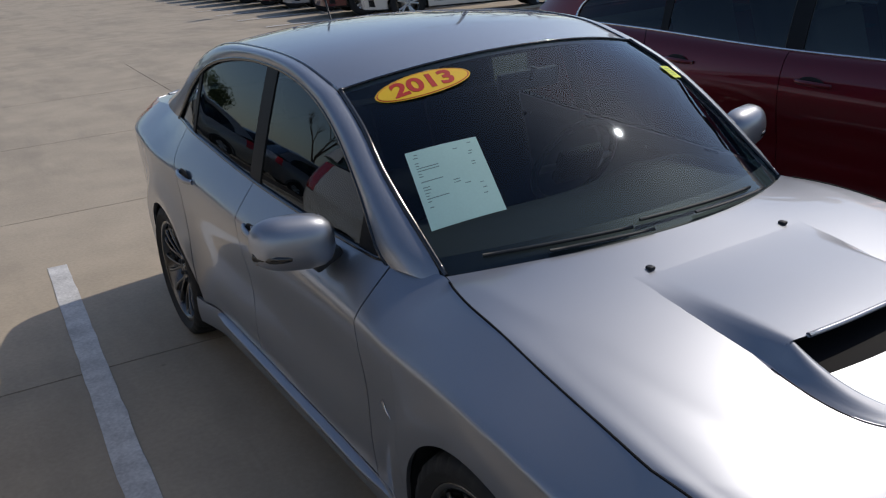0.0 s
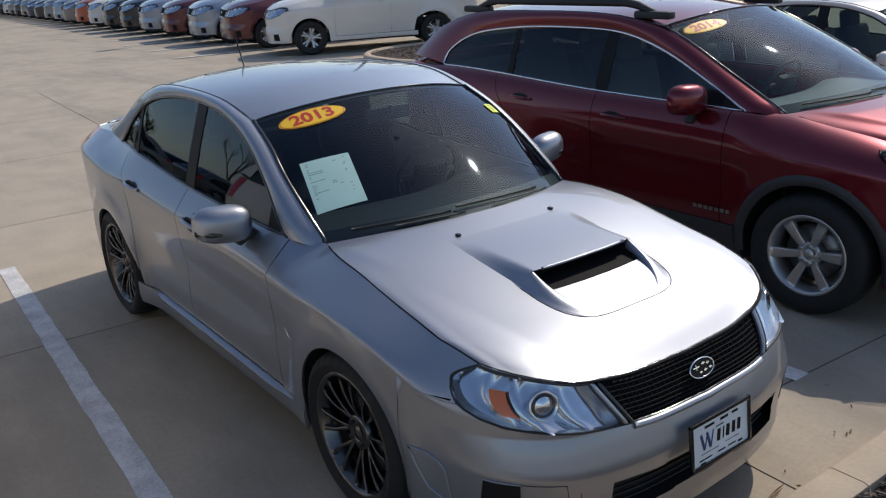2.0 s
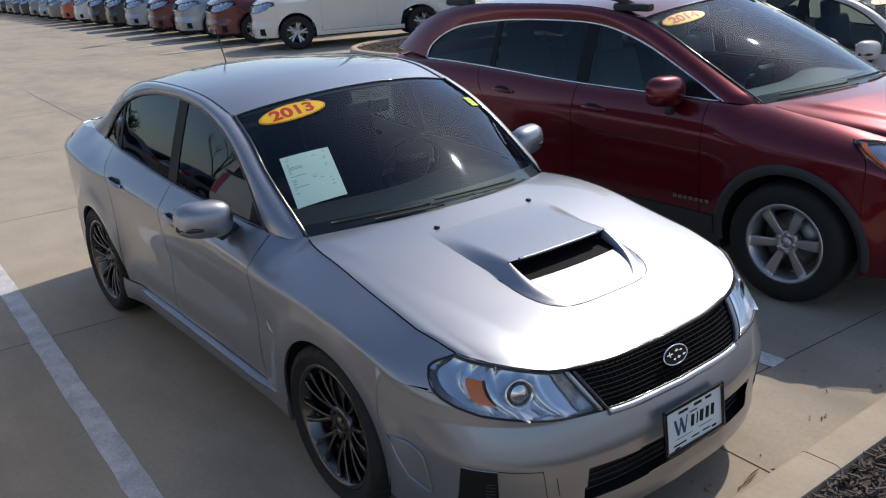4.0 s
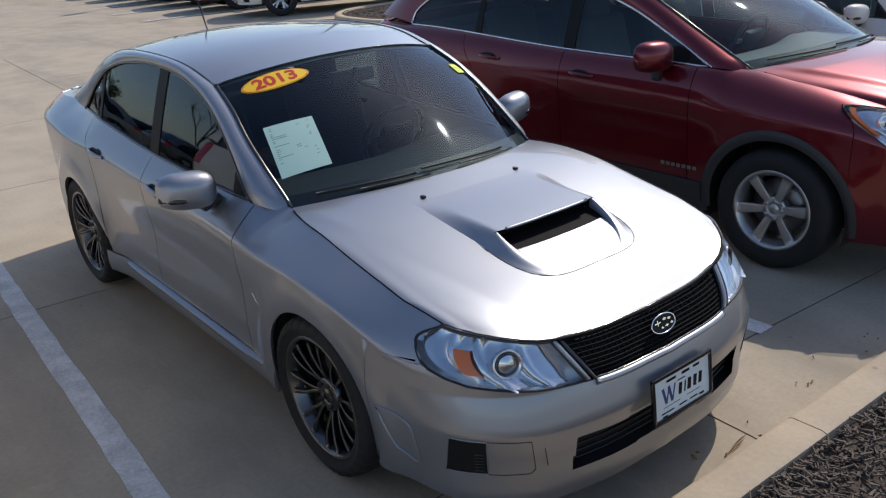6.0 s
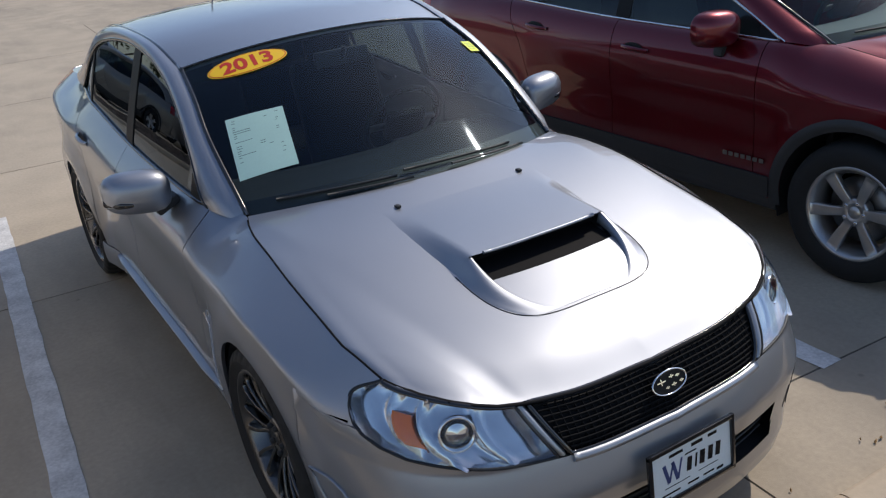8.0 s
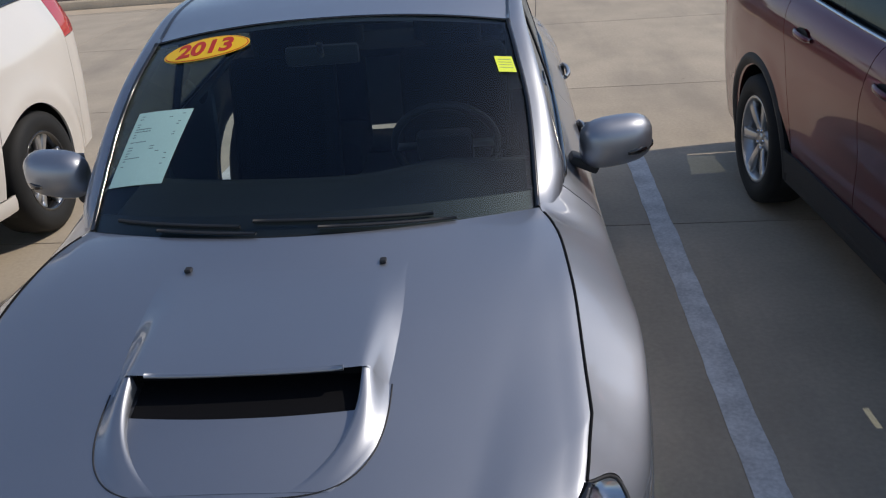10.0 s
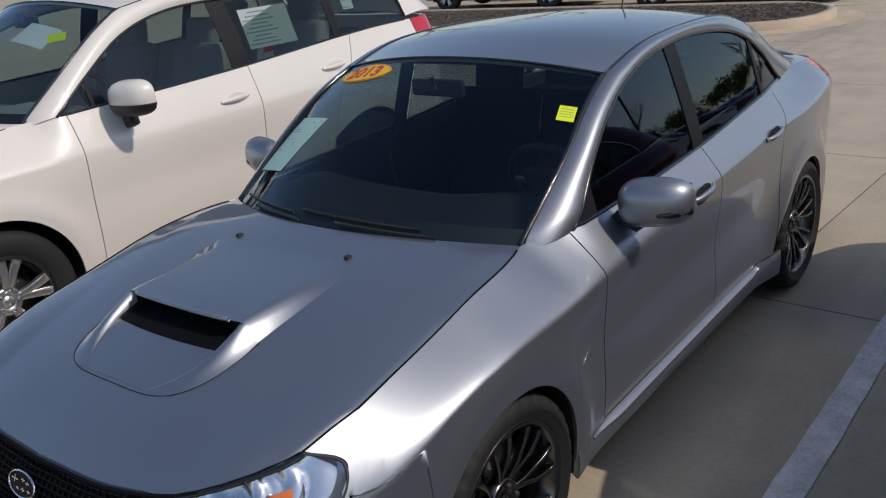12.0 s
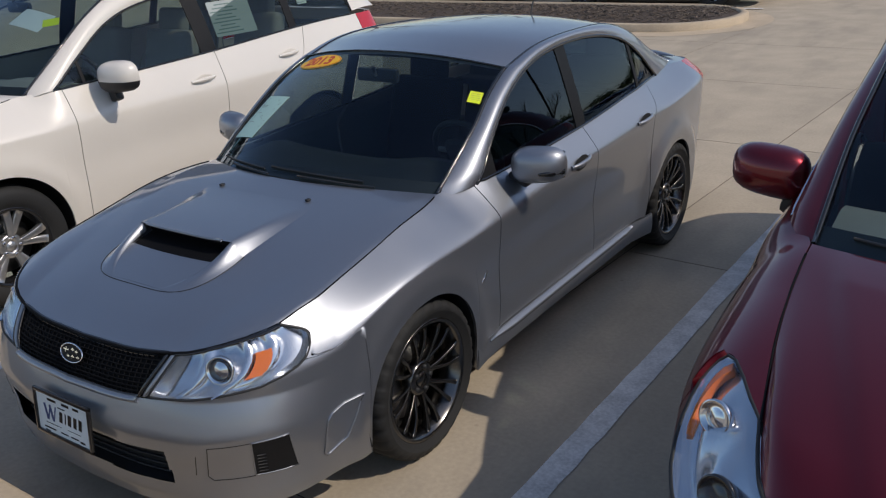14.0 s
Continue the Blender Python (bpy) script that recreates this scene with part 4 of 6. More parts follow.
            part("mirror_foot", box_bm((0.10, 0.075, 0.035), (-0.10 * sg, 0.01, -0.075), 0.014, Matrix.Rotation(radians(25 * sg), 4, 'Y')), BLACK_TRIM, mir)
            if spec.get("mirror_lamp"):
                pts = [((0.03 + 0.085 * q) * sg, -0.079 + 0.075 * q ** 2.2 + 0.004, -0.024 + 0.006 * q) for q in np.linspace(0, 1, 9)]
                bar("mirror_indicator", pts, 0.012, 0.026, GLOSS_BLACK, mir, taper=lambda q: 0.5 + 0.5 * math.sin(min(1, q * 1.3) * 1.57))
            else:
                part("mirror_stem", box_bm((0.07, 0.06, 0.11), (-0.085 * sg, 0.0, -0.10), 0.02, Matrix.Rotation(radians(-18 * sg), 4, 'Y')), BLACK_TRIM, mir)
        pa = S.pane(np.array(spec["dlo"][0][0] + 0.02), S.shoulder(np.array(spec["dlo"][0][0]))[2] + 0.02)
        for hy_, hz in spec["handles"]:
            vq = float(S.v_of(np.array(hy_), np.array(hz)))
            c = S.pos(S.sy(hy_), vq, -0.022)
            hd = new("door_handle")
            hd.parent = car
            hd.matrix_basis = pose(c[0] * sg, c[1], c[2], spec.get("handle_tilt", 3), 0, 0)
            q = np.linspace(-1, 1, 13)
            bar("grip", [(-0.018 * abs(a) ** 3 * sg, a * 0.10, 0) for a in q], 0.022, 0.026, mat, hd, taper=lambda a: 0.75 + 0.35 * math.sin(a * math.pi))
            if detail:
                bm = bmesh.new()
                bmesh.ops.create_circle(bm, cap_ends=True, segments=24, radius=1)
                bmesh.ops.scale(bm, vec=(0.075, 0.036, 1), verts=bm.verts)
                bm.transform(pose(-0.019 * sg, 0.01, -0.006, 90, 0, 90))
                part("handle_cup", bm, BLACK_TRIM if not spec.get("pale_cup") else mat, hd)
    # wheels
    tr_, rr, tw, style, rm = spec["wheel"]
    for yw in (0.0, wb):
        for sg in (1, -1):
            wheel_parts(car, (sg * (S.pp[:, 0].max() + S.flare * 0.6 - 0.010 - tw / 2), yw, S.hubz), sg, tr_, rr, tw, style, rim_mat=rm)

    # cabin
    if detail:
        cab = spec.get("cabin", INTERIOR)
        zb = cz
        P = np.zeros((8, 17, 3))
        xs_ = np.linspace(-1, 1, 17) * (cx - 0.03)
        for i, (yy, zz) in enumerate(zip(np.linspace(by + 0.06, by + 0.78, 8), (zb - 0.015, zb - 0.005, zb + 0.0, zb + 0.005, zb + 0.01, zb - 0.01, zb - 0.08, zb - 0.3))):
            P[i, :, 0], P[i, :, 1], P[i, :, 2] = xs_, yy + 0.1 * (np.abs(xs_) / cx) ** 2, zz
            if 3 <= i <= 5:
                P[i, :, 2] += 0.03 * np.exp(-((xs_ - 0.36) / 0.16) ** 2)
        panel("dashboard", P, spec.get("dash", DASH), car, thick=0.01, centre=(0, 0.5, 0.3))
        sw = new("steering_wheel")
        sw.parent = car
        sw.matrix_basis = pose(0.36, by + 0.90, zb - 0.03, -64)
        bar("wheel_rim", [(0.185 * math.cos(a), 0.185 * math.sin(a), 0) for a in np.linspace(0, 2 * math.pi, 41)[:-1]], 0.03, 0.03, DASH, sw, closed=True)
        part("wheel_boss", box_bm((0.2, 0.14, 0.05), (0, -0.01, -0.02), 0.02), DASH, sw)
        bar("wheel_spoke", [(-0.18, 0.0, 0), (0, -0.01, -0.01), (0.18, 0.0, 0)], 0.035, 0.02, STEEL, sw)
        for sx_, sy_, hz in ((0.37, by + 1.42, zb), (-0.37, by + 1.42, zb), (0.36, by + 2.28, zb + 0.02), (-0.36, by + 2.28, zb + 0.02)):
            st = new("seat")
            st.parent = car
            st.matrix_basis = pose(sx_, sy_, 0)
            bm = box_bm((0.48, 0.5, 0.16), (0, -0.18, hz - 0.42), 0.05, segs=3)
            part("cushion", bm, cab, st)
            bm = box_bm((0.46, 0.13, 0.62), (0, 0.12, hz - 0.12), 0.055, Matrix.Rotation(radians(-16), 4, 'X'), segs=3)
            part("backrest", bm, cab, st)
            bm = box_bm((0.25, 0.09, 0.17), (0, 0.22, hz + 0.24), 0.04, Matrix.Rotation(radians(-10), 4, 'X'), segs=3)
            part("headrest", bm, cab, st)
            for sg in (-1, 1):
                bar("headrest_post", [(0.05 * sg, 0.2, hz + 0.12), (0.05 * sg, 0.21, hz + 0.2)], 0.012, 0.012, STEEL, st)
        mr = new("rear_view_mirror")
        mr.parent = car
        mr.matrix_basis = pose(0.0, my - 0.07, mz - 0.10)
        part("mirror_case", box_bm((0.24, 0.03, 0.065), (0, 0, 0), 0.014), DASH, mr)
        bar("mirror_stalk", [(0, -0.02, 0.0), (0, -0.035, 0.045)], 0.02, 0.02, DASH, mr)
        part("headliner", box_bm((0.86, 0.95, 0.02), (0, my + 0.66, mz - 0.05), 0.008), GREY_CLOTH if detail == 2 and spec.get("pale_roof") else INTERIOR, car)
    spec["shell"], spec["W"], spec["roof_grid"] = S, W, roof
    return car


SEDAN = dict(
    plan=[(0, -0.985), (0.33, -0.965), (0.6, -0.885), (0.765, -0.72), (0.84, -0.45), (0.874, -0.1), (0.874, 0.15), (0.864, 0.6), (0.862, 1.4), (0.862, 2.1), (0.862, 2.6), (0.845, 2.9), (0.79, 3.3), (0.69, 3.52), (0.4, 3.63), (0, 3.66)],
    zlow=[(-1, 0.175), (-0.5, 0.19), (0.3, 0.205), (2.4, 0.21), (3.0, 0.24), (3.66, 0.26)],
    zmid=[(-0.985, 0.58), (-0.92, 0.597), (-0.8, 0.618), (-0.66, 0.632), (-0.56, 0.642), (-0.47, 0.665), (-0.35, 0.715), (-0.23, 0.760), (-0.1, 0.790), (0.05, 0.802), (0.25, 0.80), (0.5, 0.806), (1.1, 0.84), (1.8, 0.868), (2.3, 0.885), (2.7, 0.905), (3.2, 0.915), (3.66, 0.90)],
    ztop=[(-0.985, 0.708), (-0.93, 0.728), (-0.86, 0.752), (-0.75, 0.772), (-0.62, 0.79), (-0.555, 0.805), (-0.445, 0.826), (-0.226, 0.868), (0.1, 0.928), (0.3, 0.943), (0.39, 0.946), (0.6, 0.952), (1.5, 0.985), (2.5, 1.045), (3.0, 1.045), (3.4, 1.03), (3.66, 1.02)],
    inset=[(-0.985, 0.085), (-0.88, 0.085), (-0.7, 0.085), (-0.5, 0.112), (-0.3, 0.138), (0.0, 0.156), (0.2, 0.166), (0.32, 0.185), (0.4, 0.205), (0.5, 0.165), (0.64, 0.11), (1.4, 0.09), (2.2, 0.10), (2.6, 0.145), (3.0, 0.18), (3.4, 0.13), (3.66, 0.08)],
    sculpt=[(0.3, 0.0), (0.6, 0.014), (1.4, 0.022), (1.9, 0.016), (2.3, 0.0)], crease=0.76, tuck=0.035, nose=0.25, face=0.038, flare=0.012, ridge=0.005, hips=0.024, strut=0.03, hollow=[(-0.9, 1.0), (-0.5, 1.0), (-0.2, 1.12), (0.25, 1.12), (0.55, 1.0), (2.3, 1.0), (2.6, 1.15), (3.1, 1.0)], fold=True, shoulder_round=[(-1, 0.5), (-0.7, 0.4), (-0.4, 0.34), (0.0, 0.32), (0.4, 0.26), (0.8, 0.2), (2.0, 0.2), (2.5, 0.22), (3.2, 0.3), (3.7, 0.5)],
    chamfer=[(-0.95, 0.1), (-0.5, 0.35), (-0.2, 0.6), (0.3, 0.55), (0.6, 0.25), (1.4, 0.15), (2.1, 0.25), (2.6, 0.4), (3.2, 0.3), (3.6, 0.1)],
    hubz=0.325, wb=2.625, arch_r=0.352, fender_edge=[(0, -0.352), (0.97, -0.352), (1.0, -0.362), (1.1, -0.46), (1.2, -0.555), (1.25, -0.585), (1.6, -0.535), (2.0, -0.617)], lamp_edge=[(0.9, -0.80), (1.02, -0.74), (1.12, -0.66), (1.25, -0.585), (1.6, -0.535), (2.0, -0.617)], vmeet=1.25,
    bumper_v=(0.0, 1.0), intakes=[(-0.001, 0.45, 0.275, 0.41)], vents=(0.712, 0.782, 0.305, 0.45),
    door=(0.565, 1.53), rear_door_edge=[(0, 2.15), (0.4, 2.2), (1.0, 2.28), (1.4, 2.36), (2, 2.42)], sill_v=0.16,
    tail=(3.30, 3.52), lamp_x=(0.36, 0.45), hood_y=-0.617, hood_z=[(0, 0.712), (0.12, 0.775), (0.35, 0.845), (0.65, 0.92), (1, 0.985)], cowl=(0.395, 0.19), hood_crease=0.0,
    scoop=(0.275, -0.36, -0.62, 0.052),
    ws=((0.598, 1.065, 1.347), (0.205, 0.985), (0.965, 1.412)), pillar=[(0.645, 0.72, 1.157), (0.622, 0.88, 1.263)],
    rail=[(0.602, 1.35, 1.412), (0.598, 1.8, 1.428), (0.588, 2.2, 1.402), (0.58, 2.5, 1.325), (0.605, 2.8, 1.175), (0.64, 3.02, 1.075)],
    dlo=[(0.575, 0.94), (0.79, 1.135), (1.0, 1.268), (1.25, 1.352), (1.6, 1.388), (1.95, 1.374), (2.2, 1.325), (2.42, 1.215), (2.58, 1.10), (2.66, 1.045)],
    panes=[(0.58, 0.72, 0), (0.722, 1.47, 1), (1.475, 1.575, 0), (1.58, 2.26, 1), (2.265, 2.305, 0), (2.31, 2.655, 1)],
    lean=(0.28, 0.12), side_glass=TINTED, rear_glass=TINTED, crown=0.045, roof_back=2.5, roof_bow=0.03,
    back=((0.64, 3.02, 1.075), (3.05, 1.095)), deck=(2.96, 0.225), bulbs=[(0.44, 1.46, 0.05, True), (0.44, 1.46, 0.036, False)], amber=(0.66, 0.76),
    mirror=(0.925, 0.80, 1.0), mirror_lamp=True, handles=[(1.33, 0.865), (2.14, 0.90)], wheel=(0.328, 0.246, 0.235, "mesh", GUNMETAL))


OUTBACK = dict(SEDAN, ridge=0.0, vmeet=None, hollow=None, face=0.0, hips=0.0, strut=0.0, fold=False, shoulder_round=None, vents=None,
    plan=[(0, -0.97), (0.36, -0.95), (0.64, -0.86), (0.80, -0.66), (0.88, -0.36), (0.905, 0.0), (0.905, 0.5), (0.9, 1.5), (0.905, 2.4), (0.905, 2.8), (0.885, 3.3), (0.8, 3.66), (0.5, 3.80), (0, 3.83)],
    zlow=[(-1, 0.25), (3.9, 0.28)], zmid=[(-0.97, 0.66), (-0.85, 0.70), (-0.6, 0.77), (-0.35, 0.83), (0, 0.86), (0.6, 0.86), (2.0, 0.88), (3.83, 0.95)],
    ztop=[(-0.97, 0.86), (-0.86, 0.87), (-0.6, 0.925), (-0.3, 0.985), (0.0, 1.03), (0.3, 1.07), (0.55, 1.075), (1.5, 1.09), (3.0, 1.15), (3.83, 1.15)],
    inset=[(-0.97, 0.10), (-0.85, 0.13), (-0.6, 0.19), (-0.3, 0.205), (0.0, 0.20), (0.26, 0.20), (0.5, 0.10), (1.4, 0.09), (2.6, 0.10), (3.4, 0.11), (3.83, 0.08)],
    sculpt=[(0.3, 0.0), (0.6, 0.012), (1.4, 0.016), (2.0, 0.012), (2.3, 0.0)], crease=0.8, tuck=0.05, hubz=0.345, wb=2.745, arch_r=0.40, cladding=True,
    fender_edge=[(0, -0.40), (0.9, -0.40), (1.05, -0.40), (1.3, -0.38), (1.62, -0.30), (2.0, -0.58)], lamp_edge=[(0.9, -0.62), (1.62, -0.30), (2.0, -0.58)],
    nose=0.0, flare=0.008, chamfer=[(-0.9, 0.1), (0, 0.3), (0.6, 0.2), (3.6, 0.15)], intakes=[(-0.001, 0.45, 0.40, 0.56)], door=(0.55, 1.55), rear_door_edge=[(0, 2.2), (0.4, 2.25), (1.0, 2.36), (1.4, 2.46), (2, 2.52)], sill_v=0.10,
    tail=(3.45, 3.7), lamp_x=(0.42, 0.50), hood_y=-0.58, hood_z=[(0, 0.875), (0.12, 0.93), (0.35, 1.0), (0.65, 1.06), (1, 1.11)], cowl=(0.27, 0.02), hood_crease=0.014, scoop=None,
    ws=((0.635, 1.17, 1.505), (0.035, 1.11), (1.05, 1.57)), pillar=[(0.680, 0.70, 1.285), (0.655, 0.95, 1.41)],
    rail=[(0.65, 1.55, 1.565), (0.655, 2.2, 1.575), (0.65, 2.9, 1.54), (0.65, 3.3, 1.43), (0.70, 3.62, 1.20)],
    dlo=[(0.47, 1.075), (0.76, 1.22), (1.10, 1.365), (1.45, 1.455), (1.9, 1.475), (2.5, 1.45), (2.9, 1.38), (3.12, 1.25), (3.16, 1.16)],
    panes=[(0.48, 0.62, 0), (0.622, 1.48, 1), (1.485, 1.585, 0), (1.59, 2.36, 1), (2.365, 2.42, 0), (2.425, 3.15, 1)],
    lean=(0.27, 0.25), crown=0.045, roof_back=3.15, roof_bow=0.03, back=((0.70, 3.62, 1.20), (3.70, 1.16)), deck=(3.56, 0.18),
    bulbs=[(0.45, 1.45, 0.05, False), (0.75, 1.5, 0.045, True)], amber=(0.93, 0.99), mirror=(0.94, 0.79, 1.13), mirror_lamp=False, handles=[(1.36, 0.96), (2.2, 1.0)],
    wheel=(0.345, 0.225, 0.225, "six", ALLOY), belt_mat=CHROME, dlo_mat=CHROME, grille_frame=CHROME, emblem_z=0.79, cabin=GREY_CLOTH, dash=GREY_CLOTH)

FORESTER = dict(SEDAN,
    plan=[(0, -0.93), (0.38, -0.91), (0.64, -0.83), (0.79, -0.64), (0.87, -0.36), (0.895, 0.0), (0.895, 0.5), (0.89, 1.5), (0.895, 2.4), (0.89, 2.8), (0.87, 3.2), (0.78, 3.53), (0.5, 3.65), (0, 3.67)],
    zlow=[(-1, 0.26), (3.9, 0.30)], zmid=[(-0.93, 0.74), (-0.8, 0.76), (-0.6, 0.82), (-0.35, 0.88), (0, 0.92), (0.6, 0.92), (2.0, 0.94), (3.67, 0.98)],
    ztop=[(-0.93, 0.92), (-0.82, 0.935), (-0.55, 0.985), (-0.3, 1.03), (0.0, 1.075), (0.3, 1.115), (0.55, 1.125), (1.5, 1.16), (3.0, 1.235), (3.67, 1.235)],
    inset=[(-0.93, 0.07), (-0.82, 0.08), (-0.6, 0.10), (-0.3, 0.13), (0.0, 0.17), (0.3, 0.19), (0.5, 0.09), (1.4, 0.085), (2.6, 0.09), (3.3, 0.10), (3.67, 0.07)],
    sculpt=[(0.3, 0.0), (0.6, 0.010), (1.4, 0.014), (2.0, 0.010), (2.3, 0.0)], crease=0.86, tuck=0.045, hubz=0.345, wb=2.64, arch_r=0.395,
    fender_edge=[(0, -0.395), (0.9, -0.395), (1.05, -0.40), (1.3, -0.41), (1.62, -0.42), (2.0, -0.58)], lamp_edge=[(0.9, -0.62), (1.62, -0.42), (2.0, -0.58)],
    nose=0.0, flare=0.008, chamfer=[(-0.9, 0.1), (0, 0.3), (0.6, 0.2), (3.6, 0.15)], intakes=[(-0.001, 0.45, 0.40, 0.58), (0.56, 0.70, 0.42, 0.52)], door=(0.52, 1.68), rear_door_edge=[(0, 2.14), (0.4, 2.2), (1.0, 2.36), (1.4, 2.48), (2, 2.56)], sill_v=0.11,
    tail=(3.25, 3.56), lamp_x=(0.36, 0.42), hood_y=-0.58, hood_z=[(0, 0.93), (0.12, 0.985), (0.35, 1.06), (0.65, 1.11), (1, 1.15)], cowl=(0.33, 0.09), hood_crease=0.014, scoop=None,
    ws=((0.60, 1.03, 1.57), (0.10, 1.15), (0.92, 1.635)), pillar=[(0.672, 0.66, 1.35), (0.637, 0.84, 1.47)],
    rail=[(0.605, 1.4, 1.625), (0.61, 2.2, 1.635), (0.61, 2.9, 1.60), (0.63, 3.2, 1.53), (0.71, 3.52, 1.27)],
    dlo=[(0.47, 1.125), (0.70, 1.285), (0.98, 1.445), (1.3, 1.53), (1.9, 1.55), (2.5, 1.545), (2.95, 1.51), (3.14, 1.40), (3.18, 1.26)],
    panes=[(0.475, 0.66, 1), (0.665, 0.685, 0), (0.69, 1.57, 1), (1.575, 1.705, 0), (1.71, 2.42, 1), (2.425, 2.50, 0), (2.505, 3.17, 1)],
    lean=(0.32, 0.26), crown=0.045, roof_back=3.1, roof_bow=0.03, back=((0.71, 3.52, 1.27), (3.57, 1.24)), deck=(3.40, 0.19), side_glass=CLEARGLASS,
    bulbs=[(0.40, 1.5, 0.045, True), (0.68, 1.5, 0.04, True)], amber=(0.86, 0.95), mirror=(0.985, 0.80, 1.165), mirror_lamp=False, handles=[(1.50, 1.015), (2.32, 1.06)], pale_cup=True,
    wheel=(0.345, 0.222, 0.225, "twin", ALLOY), grille_frame=CHROME, cabin=GREY_CLOTH, dash=GREY_CLOTH, emblem_z=0.84, pale_roof=True)

sedan = build_car("sedan_car", SEDAN, SILVER, "silver four-door sports sedan with a hood scoop, parked on concrete")
outback = build_car("wagon_car", OUTBACK, RED, "dark red station wagon with roof rails beside the silver sedan")
outback.matrix_basis = pose(2.88, -0.09, 0, 0, 0, 2.1)
forester = build_car("suv_car", FORESTER, WHITE, "pearl white compact SUV beside the silver sedan")
forester.matrix_basis = pose(-2.98, 0.05, 0) @ Matrix.Diagonal((1.03, 1.03, 1.03, 1))


# ---- small things on the cars ----
def on_glass(W, target):
    """A frame on the windshield grid W nearest to the target: x across, y up the glass, z outward."""
    d = np.linalg.norm(W - np.array(target), axis=2)
    i, j = np.unravel_index(np.argmin(d), d.shape)
    i, j = min(max(i, 1), W.shape[0] - 2), min(max(j, 1), W.shape[1] - 2)
    ex = W[i, j + 1] - W[i, j - 1]
    ey = W[i + 1, j] - W[i - 1, j]
    ex /= np.linalg.norm(ex)
    n = np.cross(ex, ey)
    n /= np.linalg.norm(n)
    ey = np.cross(n, ex)
    m = Matrix.Identity(4)
    c = np.array(target) - n * float(np.dot(np.array(target) - W[i, j], n))
    for r in range(3):
        m[r][0], m[r][1], m[r][2], m[r][3] = ex[r], ey[r], n[r], c[r]
    return m


def drape(ob, W, m, off):
    """Bends a flat sheet, standing in the frame m of the glass W, onto the curved pane."""
    inv = m.inverted()
    q = np.array([list(inv @ Vector(p)) for p in W.reshape(-1, 3)])
    q = q[(np.abs(q[:, 0]) < 0.3) & (np.abs(q[:, 1]) < 0.3)]
    A = np.stack([np.ones(len(q)), q[:, 0], q[:, 1], q[:, 0] ** 2, q[:, 0] * q[:, 1], q[:, 1] ** 2], 1)
    c = np.linalg.lstsq(A, q[:, 2], rcond=None)[0]
    for child in ob.children:
        lm = child.matrix_basis
        li = lm.inverted()
        for v in child.data.vertices:
            p = lm @ v.co
            p.z += float(c @ np.array([1, p.x, p.y, p.x * p.x, p.x * p.y, p.y * p.y])) + off
            v.co = li @ p
        child.data.update()


def disc_bm(rx, ry, t, segs=48):
    """An oval sheet of concentric rings, its top at height t."""
    bm = bmesh.new()
    mid = bm.verts.new((0, 0, t))
    prev = None
    for q in (0.25, 0.5, 0.75, 1.0):
        ring = [bm.verts.new((rx * q * math.cos(2 * math.pi * k / segs), ry * q * math.sin(2 * math.pi * k / segs), t)) for k in range(segs)]
        for k in range(segs):
            n = (k + 1) % segs
            bm.faces.new((mid, ring[k], ring[n]) if prev is None else (prev[k], ring[k], ring[n], prev[n]))
        prev = ring
    low = [bm.verts.new((v.co.x, v.co.y, 0)) for v in prev]
    for k in range(segs):
        n = (k + 1) % segs
        bm.faces.new((prev[k], low[k], low[n], prev[n]))
    return bm


def year_sticker(car, W, target, year, turn, rx=0.155, ry=0.055):
    st = new("year_sticker")
    tagged(st, f"yellow oval sticker with red year {year} on the windshield", "sticker")
    local = on_glass(W, target) @ pose(0, 0, 0, 0, 0, turn)
    st.matrix_basis = car.matrix_basis @ local
    part("border", disc_bm(rx, ry, 0.0012), STICKER_R, st)
    part("rim", disc_bm(rx * 1.03, ry * 1.06, 0.0003), STICKER_Y, st)
    part("field", disc_bm(rx * 0.975, ry * 0.94, 0.002), STICKER_Y, st)
    text_mesh("numeral", year, ry * 1.7, STICKER_R, st, pose(0, -0.001, 0.0026), bold=0.003, xs=1.12)
    drape(st, W, local, 0.004)
    return st


def paper_sheet(car, W, target, w, h, turn, mat, lines, depth=0.003, label="price sheet on the windshield, coloured pale green as seen through glass"):
    st = new("paper_sheet")
    tagged(st, label, "paper")
    local = on_glass(W, target) @ pose(0, 0, 0, 0, 0, turn)
    st.matrix_basis = car.matrix_basis @ local
    sheet = box_bm((w, h, 0.0006))
    bmesh.ops.subdivide_edges(sheet, edges=[e for e in sheet.edges if e.calc_length() > 0.01], cuts=9, use_grid_fill=True)
    part("sheet", sheet, mat, st)
    rnd = random.Random(5)
    bm = bmesh.new()
    y = h * 0.44
    for k in range(lines):
        ww = w * rnd.choice((0.3, 0.5, 0.62, 0.78, 0.8))
        x = -w * 0.42 + ww / 2 if k else 0
        box_bm((ww, h * 0.010, 0.0004), (x, y, 0.0006), 0, None, bm)
        y -= h * rnd.choice((0.035, 0.04, 0.07))
    part("print", bm, INK, st)
    drape(st, W, local, depth)
    return st


